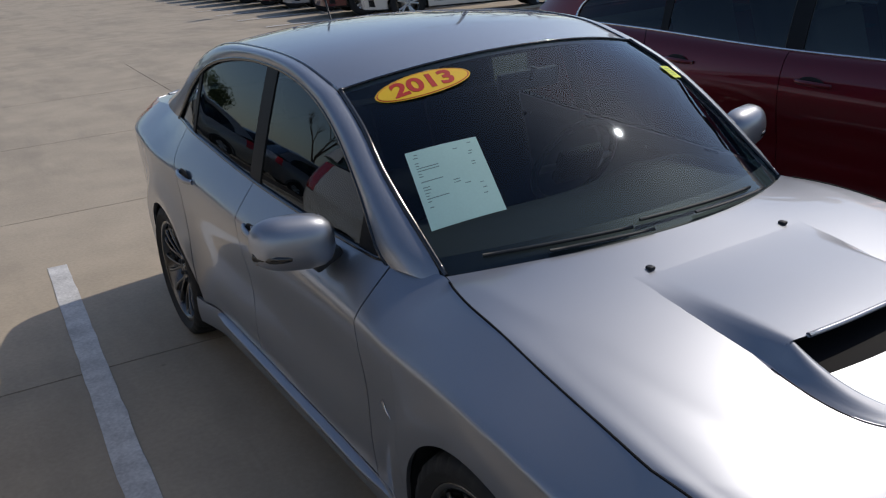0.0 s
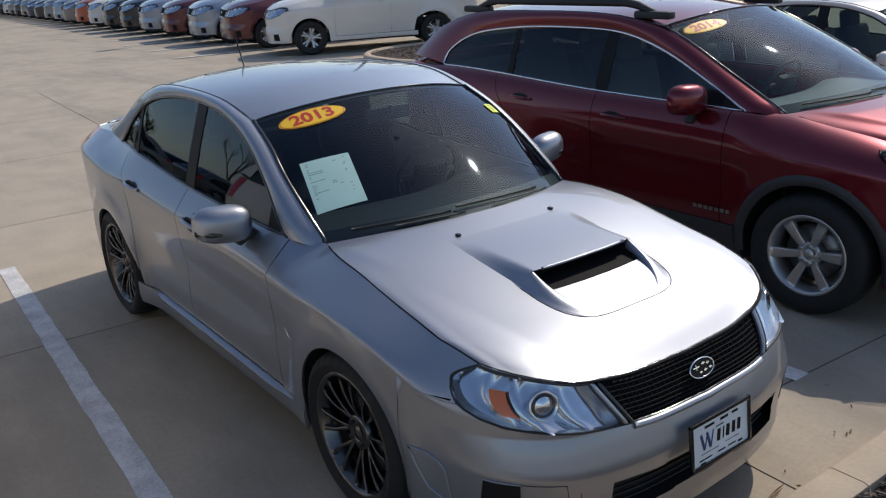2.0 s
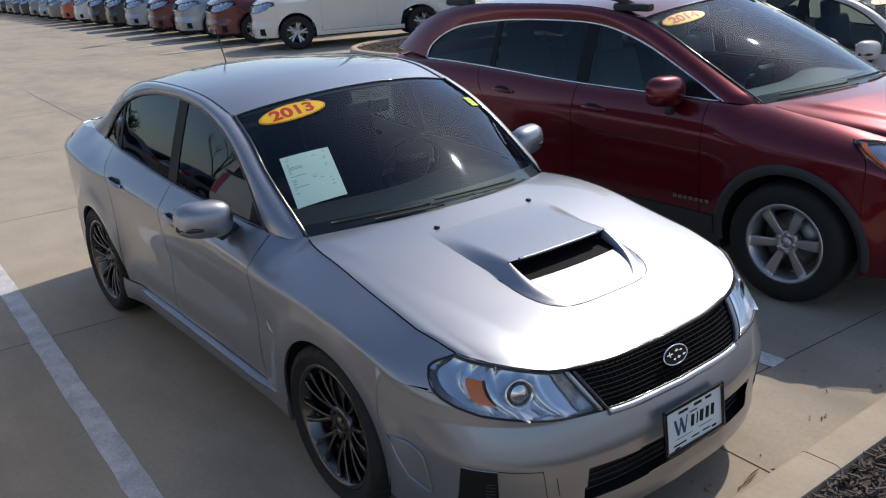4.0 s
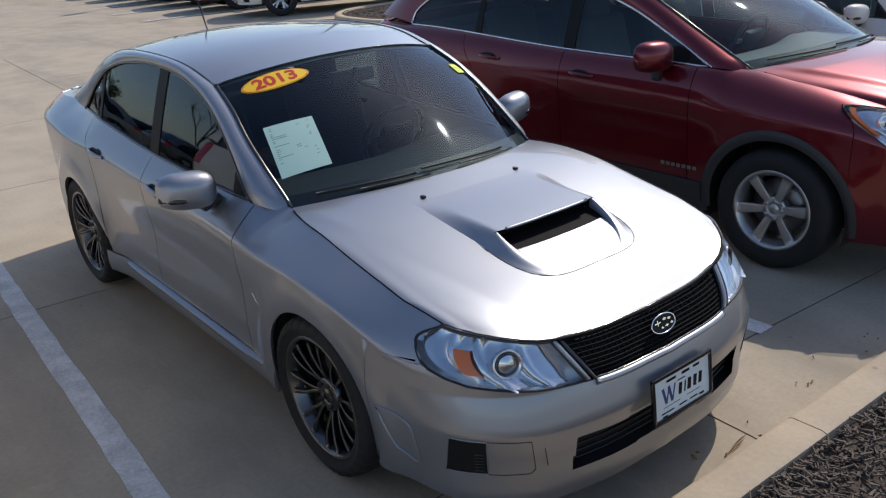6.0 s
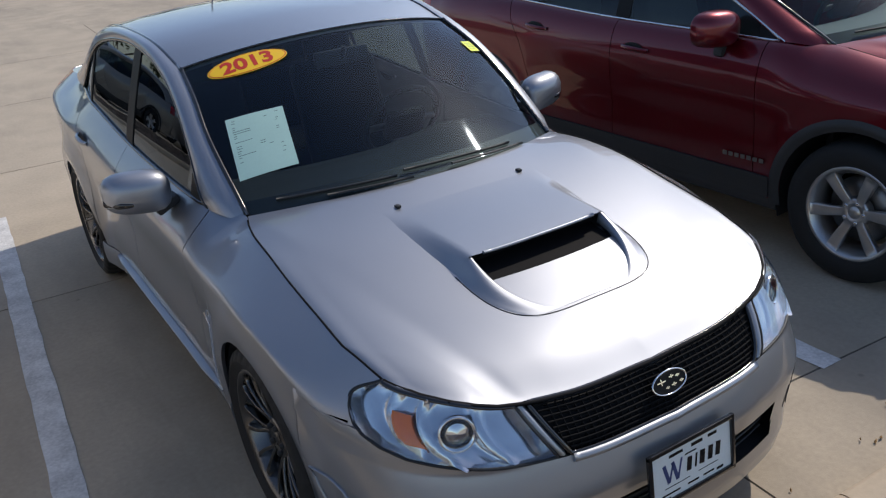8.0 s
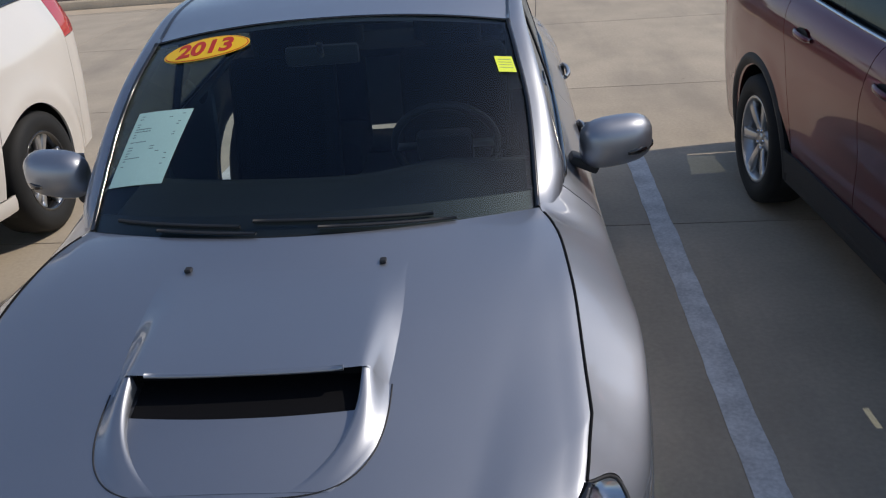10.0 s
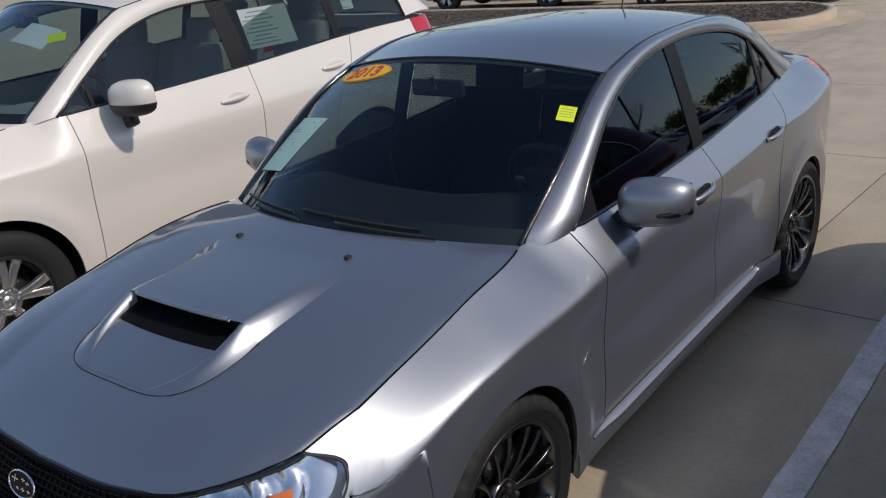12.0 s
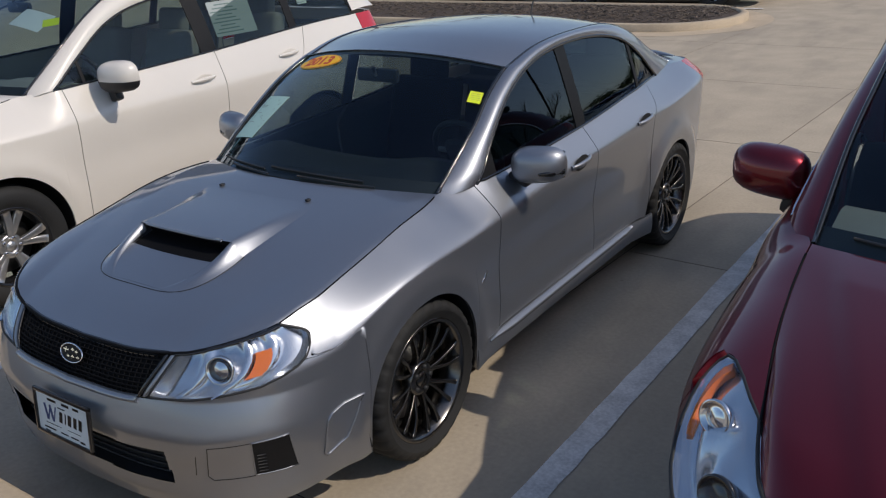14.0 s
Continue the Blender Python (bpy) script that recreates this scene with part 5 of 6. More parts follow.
W1 = SEDAN["W"]
year_sticker(sedan, W1, (-0.378, 0.935, 1.315), "2013", 3)
paper_sheet(sedan, W1, (-0.488, 0.605, 1.10), 0.215, 0.28, 2, PAPER, 16)
tag = new("sticky_tag")
tagged(tag, "lime yellow adhesive tag on the windshield corner", "sticker")
tag.matrix_basis = sedan.matrix_basis @ on_glass(W1, (0.578, 0.845, 1.235)) @ pose(0, 0, 0.004, 0, 0, -3)
part("tag_sheet", box_bm((0.06, 0.07, 0.0006)), NEON, tag)
bm = bmesh.new()
for k in range(4):
    box_bm((0.045, 0.0016, 0.0004), (0, 0.02 - 0.012 * k, 0.0006), 0, None, bm)
part("print", bm, INK, tag)

W2 = OUTBACK["W"]
year_sticker(outback, W2, (-0.46, 1.0, 1.49), "2014", 2)

# antenna, trunk lip, sill strips, plate on the sedan
S1 = SEDAN["shell"]
ant = new("antenna")
ant.parent = sedan
part("antenna_foot", box_bm((0.04, 0.085, 0.022), (0, 2.42, 1.40), 0.009), BLACK_TRIM, sedan)
bar("antenna_rod", [(0, 2.41, 1.41), (0, 2.45, 1.50), (0, 2.50, 1.60)], 0.009, 0.009, BLACK_TRIM, sedan)
bpy.data.objects.remove(ant)
for sg in (1, -1):
    yy = np.linspace(0.47, 2.03, 30)
    q = S1.pos(S1.sy(yy), np.full(len(yy), 0.13), -0.002)
    bar("sill_strip", np.stack([q[:, 0] * sg, q[:, 1], q[:, 2] + 0.010 * np.linspace(0, 1, len(yy))], 1), 0.050, 0.026, SILVER, sedan, round_=False, up=(0.35 * sg, 0, 1), taper=lambda a: min(1.0, 0.3 + a * 6, 0.6 + (1 - a) * 6))
    # vent frame on the bumper corner, parking seam lines, fender badge
    quad = [(-0.39, 0.472), (-0.47, 0.465), (-0.52, 0.448), (-0.537, 0.43), (-0.556, 0.30), (-0.545, 0.287), (-0.46, 0.325)]
    pts = []
    for (ya, za), (yb, zb) in zip(quad, quad[1:] + quad[:1]):
        for q in np.linspace(0, 1, 5, endpoint=False):
            y, z = ya + (yb - ya) * q, za + (zb - za) * q
            p = S1.pos(S1.sy(y), float(S1.v_of(np.array(y), np.array(z))), -0.002)
            pts.append((p[0] * sg, p[1], p[2]))
    bar("vent_frame", pts, 0.011, 0.009, SILVER, sedan, closed=True)
    y = 0.43
    p = S1.pos(S1.sy(y), float(S1.v_of(np.array(y), np.array(0.60))), -0.004)
    bar("fender_badge", [(p[0] * sg, 0.445, 0.625), (p[0] * sg, 0.425, 0.60), (p[0] * sg, 0.40, 0.585)], 0.006, 0.014, CHROME, sedan, taper=lambda q: 1.3 - q)
bar("trunk_lip", [(x, 3.42 - 0.12 * (x / 0.62) ** 2, 1.066 - 0.016 * (x / 0.62) ** 4) for x in np.linspace(-0.58, 0.58, 25)], 0.07, 0.03, SILVER, sedan, taper=lambda a: min(1.0, 0.35 + 5 * min(a, 1 - a)))
plate = new("dealer_plate")
tagged(plate, "white dealer plate with dark print in black frame", "plate")
plate.matrix_basis = pose(0.005, -1.008, 0.44, 84, 0, 0)
fr = [(-0.157, -0.08), (0.157, -0.08), (0.157, 0.08), (-0.157, 0.08)]
part("plate_field", box_bm((0.305, 0.15, 0.003)), WHITEPAPER, plate)
for (xa, ya), (xb, yb) in zip(fr, fr[1:] + fr[:1]):
    part("frame_bar", box_bm((abs(xb - xa) + 0.014, abs(yb - ya) + 0.014, 0.012), ((xa + xb) / 2, (ya + yb) / 2, 0.002), 0.003), GLOSS_BLACK, plate)
bm = bmesh.new()
for k, (x, y, w, h, a) in enumerate([(-0.098, 0.005, 0.012, 0.062, 16), (-0.08, 0.005, 0.006, 0.062, -16), (-0.066, 0.005, 0.012, 0.062, 16), (-0.048, 0.005, 0.006, 0.062, -16)]):
    box_bm((w, h, 0.001), (x, y, 0.002), 0, Matrix.Rotation(radians(a), 4, 'Z'), bm)
part("logo_mark", bm, BLUE_INK, plate)
bm = bmesh.new()
for x, w in ((-0.02, 0.022), (0.006, 0.008), (0.03, 0.024), (0.062, 0.022), (0.092, 0.022)):
    box_bm((w * 0.8, 0.042, 0.001), (x + 0.008, 0.003, 0.002), 0, Matrix.Rotation(radians(-8), 4, 'Z'), bm)
for x, y, w, h in ((-0.06, 0.055, 0.06, 0.016), (0.02, 0.056, 0.05, 0.018), (0.08, 0.057, 0.04, 0.016), (-0.005, 0.037, 0.05, 0.007), (-0.06, -0.038, 0.11, 0.003), (0.06, -0.036, 0.09, 0.003),
                   (-0.085, -0.058, 0.08, 0.009), (0.0, -0.058, 0.05, 0.009), (0.06, -0.058, 0.05, 0.009), (-0.1, -0.07, 0.03, 0.008), (0.105, -0.062, 0.03, 0.014)):
    box_bm((w * 0.85, h * 0.55, 0.001), (x, y, 0.002), 0, None, bm)
part("print", bm, GLOSS_BLACK, plate)

# roof rails and sill letters on the wagon
S2 = OUTBACK["shell"]
for sg in (1, -1):
    q = np.linspace(0, 1, 21)
    bar("roof_rail", [((0.615) * sg, 1.22 + 1.75 * a, 1.565 + 0.075 * min(1, math.sin(a * math.pi) * 2.6) - 0.012 * a) for a in q], 0.05, 0.045, BLACK_TRIM, outback, taper=lambda a: 0.7 + 0.5 * min(1, math.sin(a * math.pi) * 3))
    for y in (1.22, 2.97):
        part("rail_foot", box_bm((0.07, 0.28, 0.05), (0.615 * sg, y + (0.05 if y < 2 else -0.05), 1.568), 0.02), BLACK_TRIM, outback)
    p = S2.pos(S2.sy(0.6), 0.36, -0.016)
    bm = bmesh.new()
    for k in range(7):
        box_bm((0.003, 0.026, 0.022), (p[0] * sg, 0.49 + 0.037 * k, 0.50), 0.001, None, bm)
    part("letter_bars", bm, STEEL, outback)

# sheets in the windows of the SUV
def window_sheet(car, S, y, z, w, h, mat, label, lines):
    a = S.pane(np.array(y), np.array(z))
    st = new("window_sheet")
    tagged(st, label, "paper")
    st.matrix_basis = car.matrix_basis @ pose(a[0] - 0.008, y, z, 0, -19, 0) @ pose(0, 0, 0, 90, 0, 90)
    part("sheet", box_bm((w, h, 0.0006)), mat, st)
    bm = bmesh.new()
    for k in range(lines):
        box_bm((w * (0.35 + 0.3 * ((k * 7) % 3) / 2), h * 0.035, 0.0005), (-w * 0.15, h * (0.4 - 0.8 * k / max(1, lines - 1)), 0.0006), 0, None, bm)
    part("print", bm, INK, st)


S3 = FORESTER["shell"]
window_sheet(forester, S3, 1.95, 1.36, 0.38, 0.24, DIMPAPER, "large white window sticker sheet inside the SUV's rear door glass, dimmed in its colour", 9)
window_sheet(forester, S3, 2.66, 1.43, 0.10, 0.12, WHITEPAPER, "small white sticker on the SUV's quarter glass", 3)
paper_sheet(forester, FORESTER["W"], (0.33, 0.72, 1.47), 0.26, 0.16, -10, WHITEPAPER, 4, depth=-0.012, label="white tag sheet behind the SUV's windshield")
tg = new("hang_tag")
tagged(tg, "yellow paper tag behind the SUV's windshield", "tag")
tg.matrix_basis = forester.matrix_basis @ on_glass(FORESTER["W"], (0.47, 0.75, 1.46)) @ pose(0, 0, -0.012, 0, 0, 25)
part("tag_sheet", box_bm((0.10, 0.07, 0.0006)), NEON, tg)
bar("tag_string", [(0.04, 0.03, 0), (0.06, 0.06, 0.002)], 0.002, 0.002, INK, tg)

# ---- rows of parked cars ----
GREY_P = paint("grey_paint", (0.20, 0.20, 0.205), metal=0.6)
BLUE_P = paint("pale_blue_paint", (0.30, 0.34, 0.41), metal=0.7)
DARK_P = paint("dark_paint", (0.022, 0.026, 0.034), metal=0.4, rough=0.28)
NAVY_P = paint("navy_paint", (0.03, 0.05, 0.10), metal=0.5)
ORANGE_P = paint("orange_paint", (0.45, 0.09, 0.03), metal=0.3)
MAROON_P = paint("maroon_paint", (0.10, 0.010, 0.016), metal=0.4)
TAN_P = paint("champagne_paint", (0.33, 0.31, 0.28), metal=0.6)
far_f = build_car("parked_suv", dict(FORESTER, side_glass=TINTED, wheel=(0.345, 0.222, 0.225, "twin", ALLOY)), WHITE, "white compact SUV parked in the row", 0)
far_o = build_car("parked_wagon", dict(OUTBACK, wheel=(0.345, 0.225, 0.225, "twin", ALLOY)), TAN_P, "champagne station wagon with black cladding parked in the row", 0)
DROP, EDGE = 0.022, 14.5


def ground_z(y):
    return -DROP * max(0.0, y - EDGE)


def repaint(car, old, mat):
    for o in car.children_recursive:
        if o.type == 'MESH' and o.data.materials and o.data.materials[0] == old:
            o.material_slots[0].link = 'OBJECT'
            o.material_slots[0].material = mat


def park(src, old, x, y, turn, mat, words, group):
    c = copy_thing(src, pose(x, y, ground_z(y), 0, 0, turn))
    if mat is not old:
        repaint(c, old, mat)
    tagged(c, words, "car", group)
    return c


far_f.matrix_basis = pose(7.12, 14.55, 0, 0, 0, -116)
tagged(far_f, "white compact SUV at the head of the parked row", "car", "row of parked cars across the aisle")
hues = [(MAROON_P, "maroon"), (BLUE_P, "pale blue"), (MAROON_P, "maroon"), (BLUE_P, "pale blue"), (DARK_P, "black"), (DARK_P, "black"), (WHITE, "white"), (ORANGE_P, "orange"), (GREY_P, "grey"), (BLUE_P, "pale blue"),
        (GREY_P, "grey"), (DARK_P, "black"), (NAVY_P, "navy"), (GREY_P, "grey"), (DARK_P, "black"), (GREY_P, "grey"), (WHITE, "white"), (DARK_P, "black"), (GREY_P, "grey"), (NAVY_P, "navy"), (GREY_P, "grey")]
for k, (m, hue) in enumerate(hues):
    y = 14.6 + 2.55 * (k + 1)
    src, old = (far_f, WHITE) if k not in (8, 11, 12) else (far_o, TAN_P)
    park(src, old, 7.05 + 0.09 * 2.55 * (k + 1), y, -103, m, f"{hue} SUV parked in the row, nose to the aisle", "row of parked cars across the aisle")
far_o.matrix_basis = pose(-3.12, 16.30, ground_z(16.3), 0, 0, 94)
tagged(far_o, "champagne station wagon beyond the mulch island", "car", "row of cars beyond the island")
for k, (m, hue) in enumerate([(DARK_P, "black"), (GREY_P, "grey"), (DARK_P, "black"), (GREY_P, "grey"), (NAVY_P, "navy"), (DARK_P, "black")]):
    park(far_o, TAN_P, -3.0 + 0.14 * (k + 1) * 2.7 + 0.25, 16.3 + 2.75 * (k + 1), 94, m, f"{hue} station wagon parked beyond the mulch island", "row of cars beyond the island")
for k, (m, hue) in enumerate([(GREY_P, "grey"), (DARK_P, "black"), (MAROON_P, "maroon")]):
    park(far_o, TAN_P, -11.35 + 0.3 * k, 16.6 + 2.75 * k, -87, m, f"{hue} station wagon parked tail to tail beyond the island", "row of cars beyond the island")
for k, (m, hue) in enumerate([(DARK_P, "black"), (GREY_P, "grey"), (WHITE, "white"), (DARK_P, "black")]):
    park(far_f, WHITE, -4.0 + 4.4 * k, 66.0 + 0.6 * k, 180 if k % 2 else 172, m, f"{hue} SUV parked at the far end of the lot", "cars at the far end")
# the pale sedan on the far side of the wagon
beyond = build_car("coupe_car", dict(SEDAN, scoop=None, side_glass=CLEARGLASS, wheel=(0.325, 0.225, 0.215, "six", ALLOY)), GREY_P, "pale grey sedan on the far side of the red wagon", 1)
beyond.matrix_basis = pose(5.75, 0.15, 0)
repaint(beyond, GREY_P, WHITE)
year_sticker(beyond, W1, (-0.405, 0.95, 1.32), "2014", 3)

# ---- ground, slabs, lines, kerbs, mulch ----
def concrete(name, base, dark):
    m = material(name, base, rough=0.86, vary=0.16, scale=2.2, fine=45, bump=0.12, bump_scale=160, tint=base, per_object=0.05)
    nt = m.node_tree
    b = nt.nodes["Principled BSDF"]
    src = b.inputs["Base Color"].links[0].from_socket
    geo = nt.nodes.new("ShaderNodeNewGeometry")
    mp = nt.nodes.new("ShaderNodeMapping")
    mp.inputs["Scale"].default_value = (0.8, 0.22, 1)
    n1 = nt.nodes.new("ShaderNodeTexNoise")
    n1.inputs["Scale"].default_value, n1.inputs["Detail"].default_value, n1.inputs["Roughness"].default_value = 1.4, 6, 0.62
    nt.links.new(geo.outputs["Position"], mp.inputs["Vector"])
    nt.links.new(mp.outputs[0], n1.inputs["Vector"])
    r1 = nt.nodes.new("ShaderNodeMapRange")
    r1.inputs["From Min"].default_value, r1.inputs["From Max"].default_value = 0.48, 0.72
    nt.links.new(n1.outputs["Fac"], r1.inputs["Value"])
    mx = nt.nodes.new("ShaderNodeMix")
    mx.data_type = 'RGBA'
    mx.inputs["B"].default_value = (*dark, 1)
    nt.links.new(src, mx.inputs["A"])
    sc = nt.nodes.new("ShaderNodeMath")
    sc.operation = 'MULTIPLY'
    sc.inputs[1].default_value = 0.6
    nt.links.new(r1.outputs[0], sc.inputs[0])
    nt.links.new(sc.outputs[0], mx.inputs["Factor"])
    # small dark spots of oil and gum
    vo = nt.nodes.new("ShaderNodeTexVoronoi")
    vo.inputs["Scale"].default_value = 3.2
    nt.links.new(geo.outputs["Position"], vo.inputs["Vector"])
    r2 = nt.nodes.new("ShaderNodeMapRange")
    r2.inputs["From Min"].default_value, r2.inputs["From Max"].default_value = 0.05, 0.02
    r2.inputs["To Max"].default_value = 0.35
    nt.links.new(vo.outputs["Distance"], r2.inputs["Value"])
    m2 = nt.nodes.new("ShaderNodeMix")
    m2.data_type = 'RGBA'
    m2.inputs["B"].default_value = (0.09, 0.075, 0.06, 1)
    nt.links.new(r2.outputs[0], m2.inputs["Factor"])
    nt.links.new(mx.outputs["Result"], m2.inputs["A"])
    nt.links.new(m2.outputs["Result"], b.inputs["Base Color"])
    return m


CONCRETE = concrete("lot_concrete", (0.43, 0.362, 0.272), (0.225, 0.195, 0.155))
KERB = concrete("kerb_concrete", (0.51, 0.41, 0.29), (0.33, 0.27, 0.20))
JOINT = material("joint_dirt", (0.10, 0.085, 0.07), rough=0.95, vary=0.3)
MULCH = material("mulch", (0.05, 0.036, 0.027), rough=0.95, vary=0.6, scale=18, fine=120, bump=0.9, bump_scale=60, tint=(0.075, 0.055, 0.042))
CHIP = material("bark_chip", (0.075, 0.055, 0.043), rough=0.9, vary=0.5, scale=12, tint=(0.14, 0.11, 0.085), bump=0.3, bump_scale=200)
LINE = material("line_paint", (0.52, 0.51, 0.49), rough=0.8, vary=0.22, scale=7, fine=70, tint=(0.66, 0.65, 0.63), bump=0.1, bump_scale=150)
STRAW = material("dry_straw", (0.30, 0.19, 0.08), rough=0.8, vary=0.3)

gy = np.concatenate([np.linspace(-300, EDGE, 12), np.linspace(EDGE, 80, 8)[1:], np.linspace(80, 500, 10)[1:]])
gx = np.linspace(-400, 400, 21)
GZ = np.where(gy[None] > EDGE, -DROP * (np.minimum(gy[None], 80) - EDGE), 0.0) + np.zeros((21, 1)) - 0.008
ground = link("ground", mesh_of("ground", *grid(np.stack(np.broadcast_arrays(gx[:, None], gy[None], GZ), -1)), CONCRETE))
tagged(ground, "pale tan concrete parking lot in sunlight", "ground", kind="structure")
TURN = radians(-3.0)
ca, sa = math.cos(TURN), math.sin(TURN)


def lot(u, v):
    """From the lot's own axes (along a kerb, along a stall) to the world."""
    return (u * ca - v * sa, u * sa + v * ca)


rows_v = [-1.16, -0.46, 2.42, 5.2, 7.92, 10.7, 13.45]
cols_u = [-14.1, -9.55, -5.0, -2.05, 0.55, 4.6, 9.2, 13.8]
for a, b in zip(rows_v, rows_v[1:]):
    for c, d in zip(cols_u, cols_u[1:]):
        gap = 0.005
        pts = [lot(c + gap, a + gap), lot(d - gap, a + gap), lot(d - gap, b - gap), lot(c + gap, b - gap)]
        v = [(x, y, 0.0) for x, y in pts] + [(x, y, -0.0075) for x, y in pts]
        link("slab", mesh_of("slab", v, [(0, 1, 2, 3), (0, 4, 5, 1), (1, 5, 6, 2), (2, 6, 7, 3), (3, 7, 4, 0)], CONCRETE, False), ground)
# joint sealing dirt just under the slab tops
bm = bmesh.new()
for a in rows_v[1:-1]:
    box_bm((28, 0.012, 0.003), (*lot(0, a), -0.005), 0, Matrix.Rotation(TURN, 4, 'Z'), bm)
for c in cols_u[1:-1]:
    box_bm((0.012, 14.5, 0.003), (*lot(c, 6.1), -0.005), 0, Matrix.Rotation(TURN, 4, 'Z'), bm)
part("joint_dirt", bm, JOINT, ground, smooth=False)
def stripe(name, x, y, length, w, ang, rag=0.004):
    n = int(length / 0.12)
    rnd = random.Random(int(x * 100) + 7)
    L, R = [], []
    for k in range(n + 1):
        v = -length / 2 + length * k / n
        L.append((-w / 2 + rnd.uniform(-rag, rag), v, 0.004))
        R.append((w / 2 + rnd.uniform(-rag, rag), v, 0.004))
    vs = L + R
    fs = [(k, k + n + 1, k + n + 2, k + 1) for k in range(n)]
    ob = link(name, mesh_of(name, vs, fs, LINE, False))
    ob.matrix_basis = pose(x, y, ground_z(y), 0, 0, ang)
    return tagged(ob, "worn white painted parking line on the concrete", "line", kind="structure")


for k, (x0, ang) in enumerate(((-4.17, -3.0), (-1.37, -3.1), (1.36, -0.8), (4.2, -3.0), (7.0, -3.0))):
    stripe(f"parking_line_{k + 1}", x0, 1.78, 4.65, 0.115, ang)
for k in range(16):
    y = 16.1 + 2.72 * k
    stripe(f"parking_line_{k + 10}", 6.5 + 0.12 * 2.72 * k + 0.9, y, 5.2, 0.11, -98 + 90 + 90)
for k in range(7):
    stripe(f"parking_line_{k + 30}", -4.6 + 0.14 * k * 2.75, 15.0 + 2.75 * k, 5.2, 0.11, 94)

# front kerb and mulch bed
kerb = new("curb_1")
tagged(kerb, "pale concrete curb along the mulch bed", "curb", kind="structure")
cuts = [-14.4, -11.4, -8.4, -5.4, -2.46, 0.54, 3.54, 6.54, 9.54, 12.5]
for a, b in zip(cuts, cuts[1:]):
    bm = bmesh.new()
    prof = [(-1.085, -0.02), (-1.10, 0.105), (-1.112, 0.125), (-1.13, 0.132), (-1.25, 0.132), (-1.268, 0.125), (-1.274, 0.05)]
    lo = [bm.verts.new((a + 0.003, y - 0.012 * a, z)) for y, z in prof]
    hi_ = [bm.verts.new((b - 0.003, y - 0.012 * b, z)) for y, z in prof]
    for i in range(len(prof) - 1):
        bm.faces.new((lo[i], lo[i + 1], hi_[i + 1], hi_[i]))
    bm.faces.new(lo[::-1])
    bm.faces.new(hi_)
    part("curb_section", bm, KERB, kerb)


def chips(name, label, spots, size, seed, parent=None):
    rnd = np.random.RandomState(seed)
    n = len(spots)
    L, Wd = rnd.uniform(0.4, 1.0, n) * size, rnd.uniform(0.08, 0.26, n) * size
    th = rnd.uniform(0, 2 * np.pi, n)
    tilt = rnd.uniform(-0.45, 0.45, n)
    V, F = [], []
    for k in range(n):
        c, s = math.cos(th[k]), math.sin(th[k])
        x, y, z = spots[k]
        base = len(V)
        for dx, dy, dz in ((-1, -1, 0), (1, -0.6, 0), (1, 0.5, 0), (-1, 1, 0), (-0.8, -0.7, 1), (0.9, -0.4, 1), (0.85, 0.4, 1), (-0.9, 0.8, 1)):
            a, b = dx * L[k] / 2, dy * Wd[k] / 2
            V.append((x + a * c - b * s, y + a * s + b * c, z + a * tilt[k] * 0.5 + dz * size * 0.08))
        F += [tuple(base + i for i in q) for q in ((4, 5, 6, 7), (0, 1, 5, 4), (1, 2, 6, 5), (2, 3, 7, 6), (3, 0, 4, 7))]
    ob = link(name, mesh_of(name, V, F, CHIP, False), parent)
    return tagged(ob, label, "mulch", kind="stuff")


me = bmesh.new()
bed = grid(np.stack(np.broadcast_arrays(np.linspace(-14, 12.4, 120)[:, None], np.linspace(-3.1, -1.262, 40)[None], np.zeros((120, 40))), -1))
bv = bed[0].copy()
bv[:, 1] -= 0.012 * bv[:, 0]
for i, v in enumerate(bv):
    bv[i, 2] = 0.085 + 0.03 * noise.noise(Vector((v[0] * 2.3, v[1] * 2.3, 0))) - 0.10 * min(1, max(0, -2.85 - v[1]) / 0.25)
me.free()
bedo = link("mulch_bed", mesh_of("mulch_bed", bv, bed[1], MULCH))
tagged(bedo, "dark shredded bark mulch bed behind the curb", "mulch", kind="structure")
rs = np.random.RandomState(3)
xs = rs.uniform(-1.2, 3.4, 9000)
ys = -1.285 - 0.012 * xs - rs.uniform(0, 1, 9000) ** 1.4 * 1.5
chips("mulch_chips", "loose grey brown bark chips", np.stack([xs, ys, rs.uniform(0.085, 0.125, 9000)], 1), 0.06, 4)
# straw and dead leaves in the gutter
V, F = [], []
rs = np.random.RandomState(8)
for k in range(22):
    x, y = (rs.uniform(0.2, 1.9), -0.93 - abs(rs.normal(0, 0.05)) * (-1 if k % 3 == 0 else 1) * 0.8)
    y = max(y, -1.07)
    L, w, a = rs.uniform(0.006, 0.02), rs.uniform(0.002, 0.006), rs.uniform(0, 6.28)
    if k < 3:
        L, w, a, x, y = 0.07, 0.0018, rs.uniform(-0.2, 0.2) + 0.1, 0.36 + 0.035 * k, -1.0 + rs.uniform(-0.015, 0.015)
    b0 = len(V)
    for dx, dy, dz in ((-1, -0.5, 0.004), (0.2, -1, 0.008), (1, 0, 0.012), (0.1, 1, 0.006), (0, 0, 0.016)):
        V.append((x + dx * L * math.cos(a) - dy * w * math.sin(a), y + dx * L * math.sin(a) + dy * w * math.cos(a), dz))
    F += [(b0, b0 + 1, b0 + 4), (b0 + 1, b0 + 2, b0 + 4), (b0 + 2, b0 + 3, b0 + 4), (b0 + 3, b0, b0 + 4)]
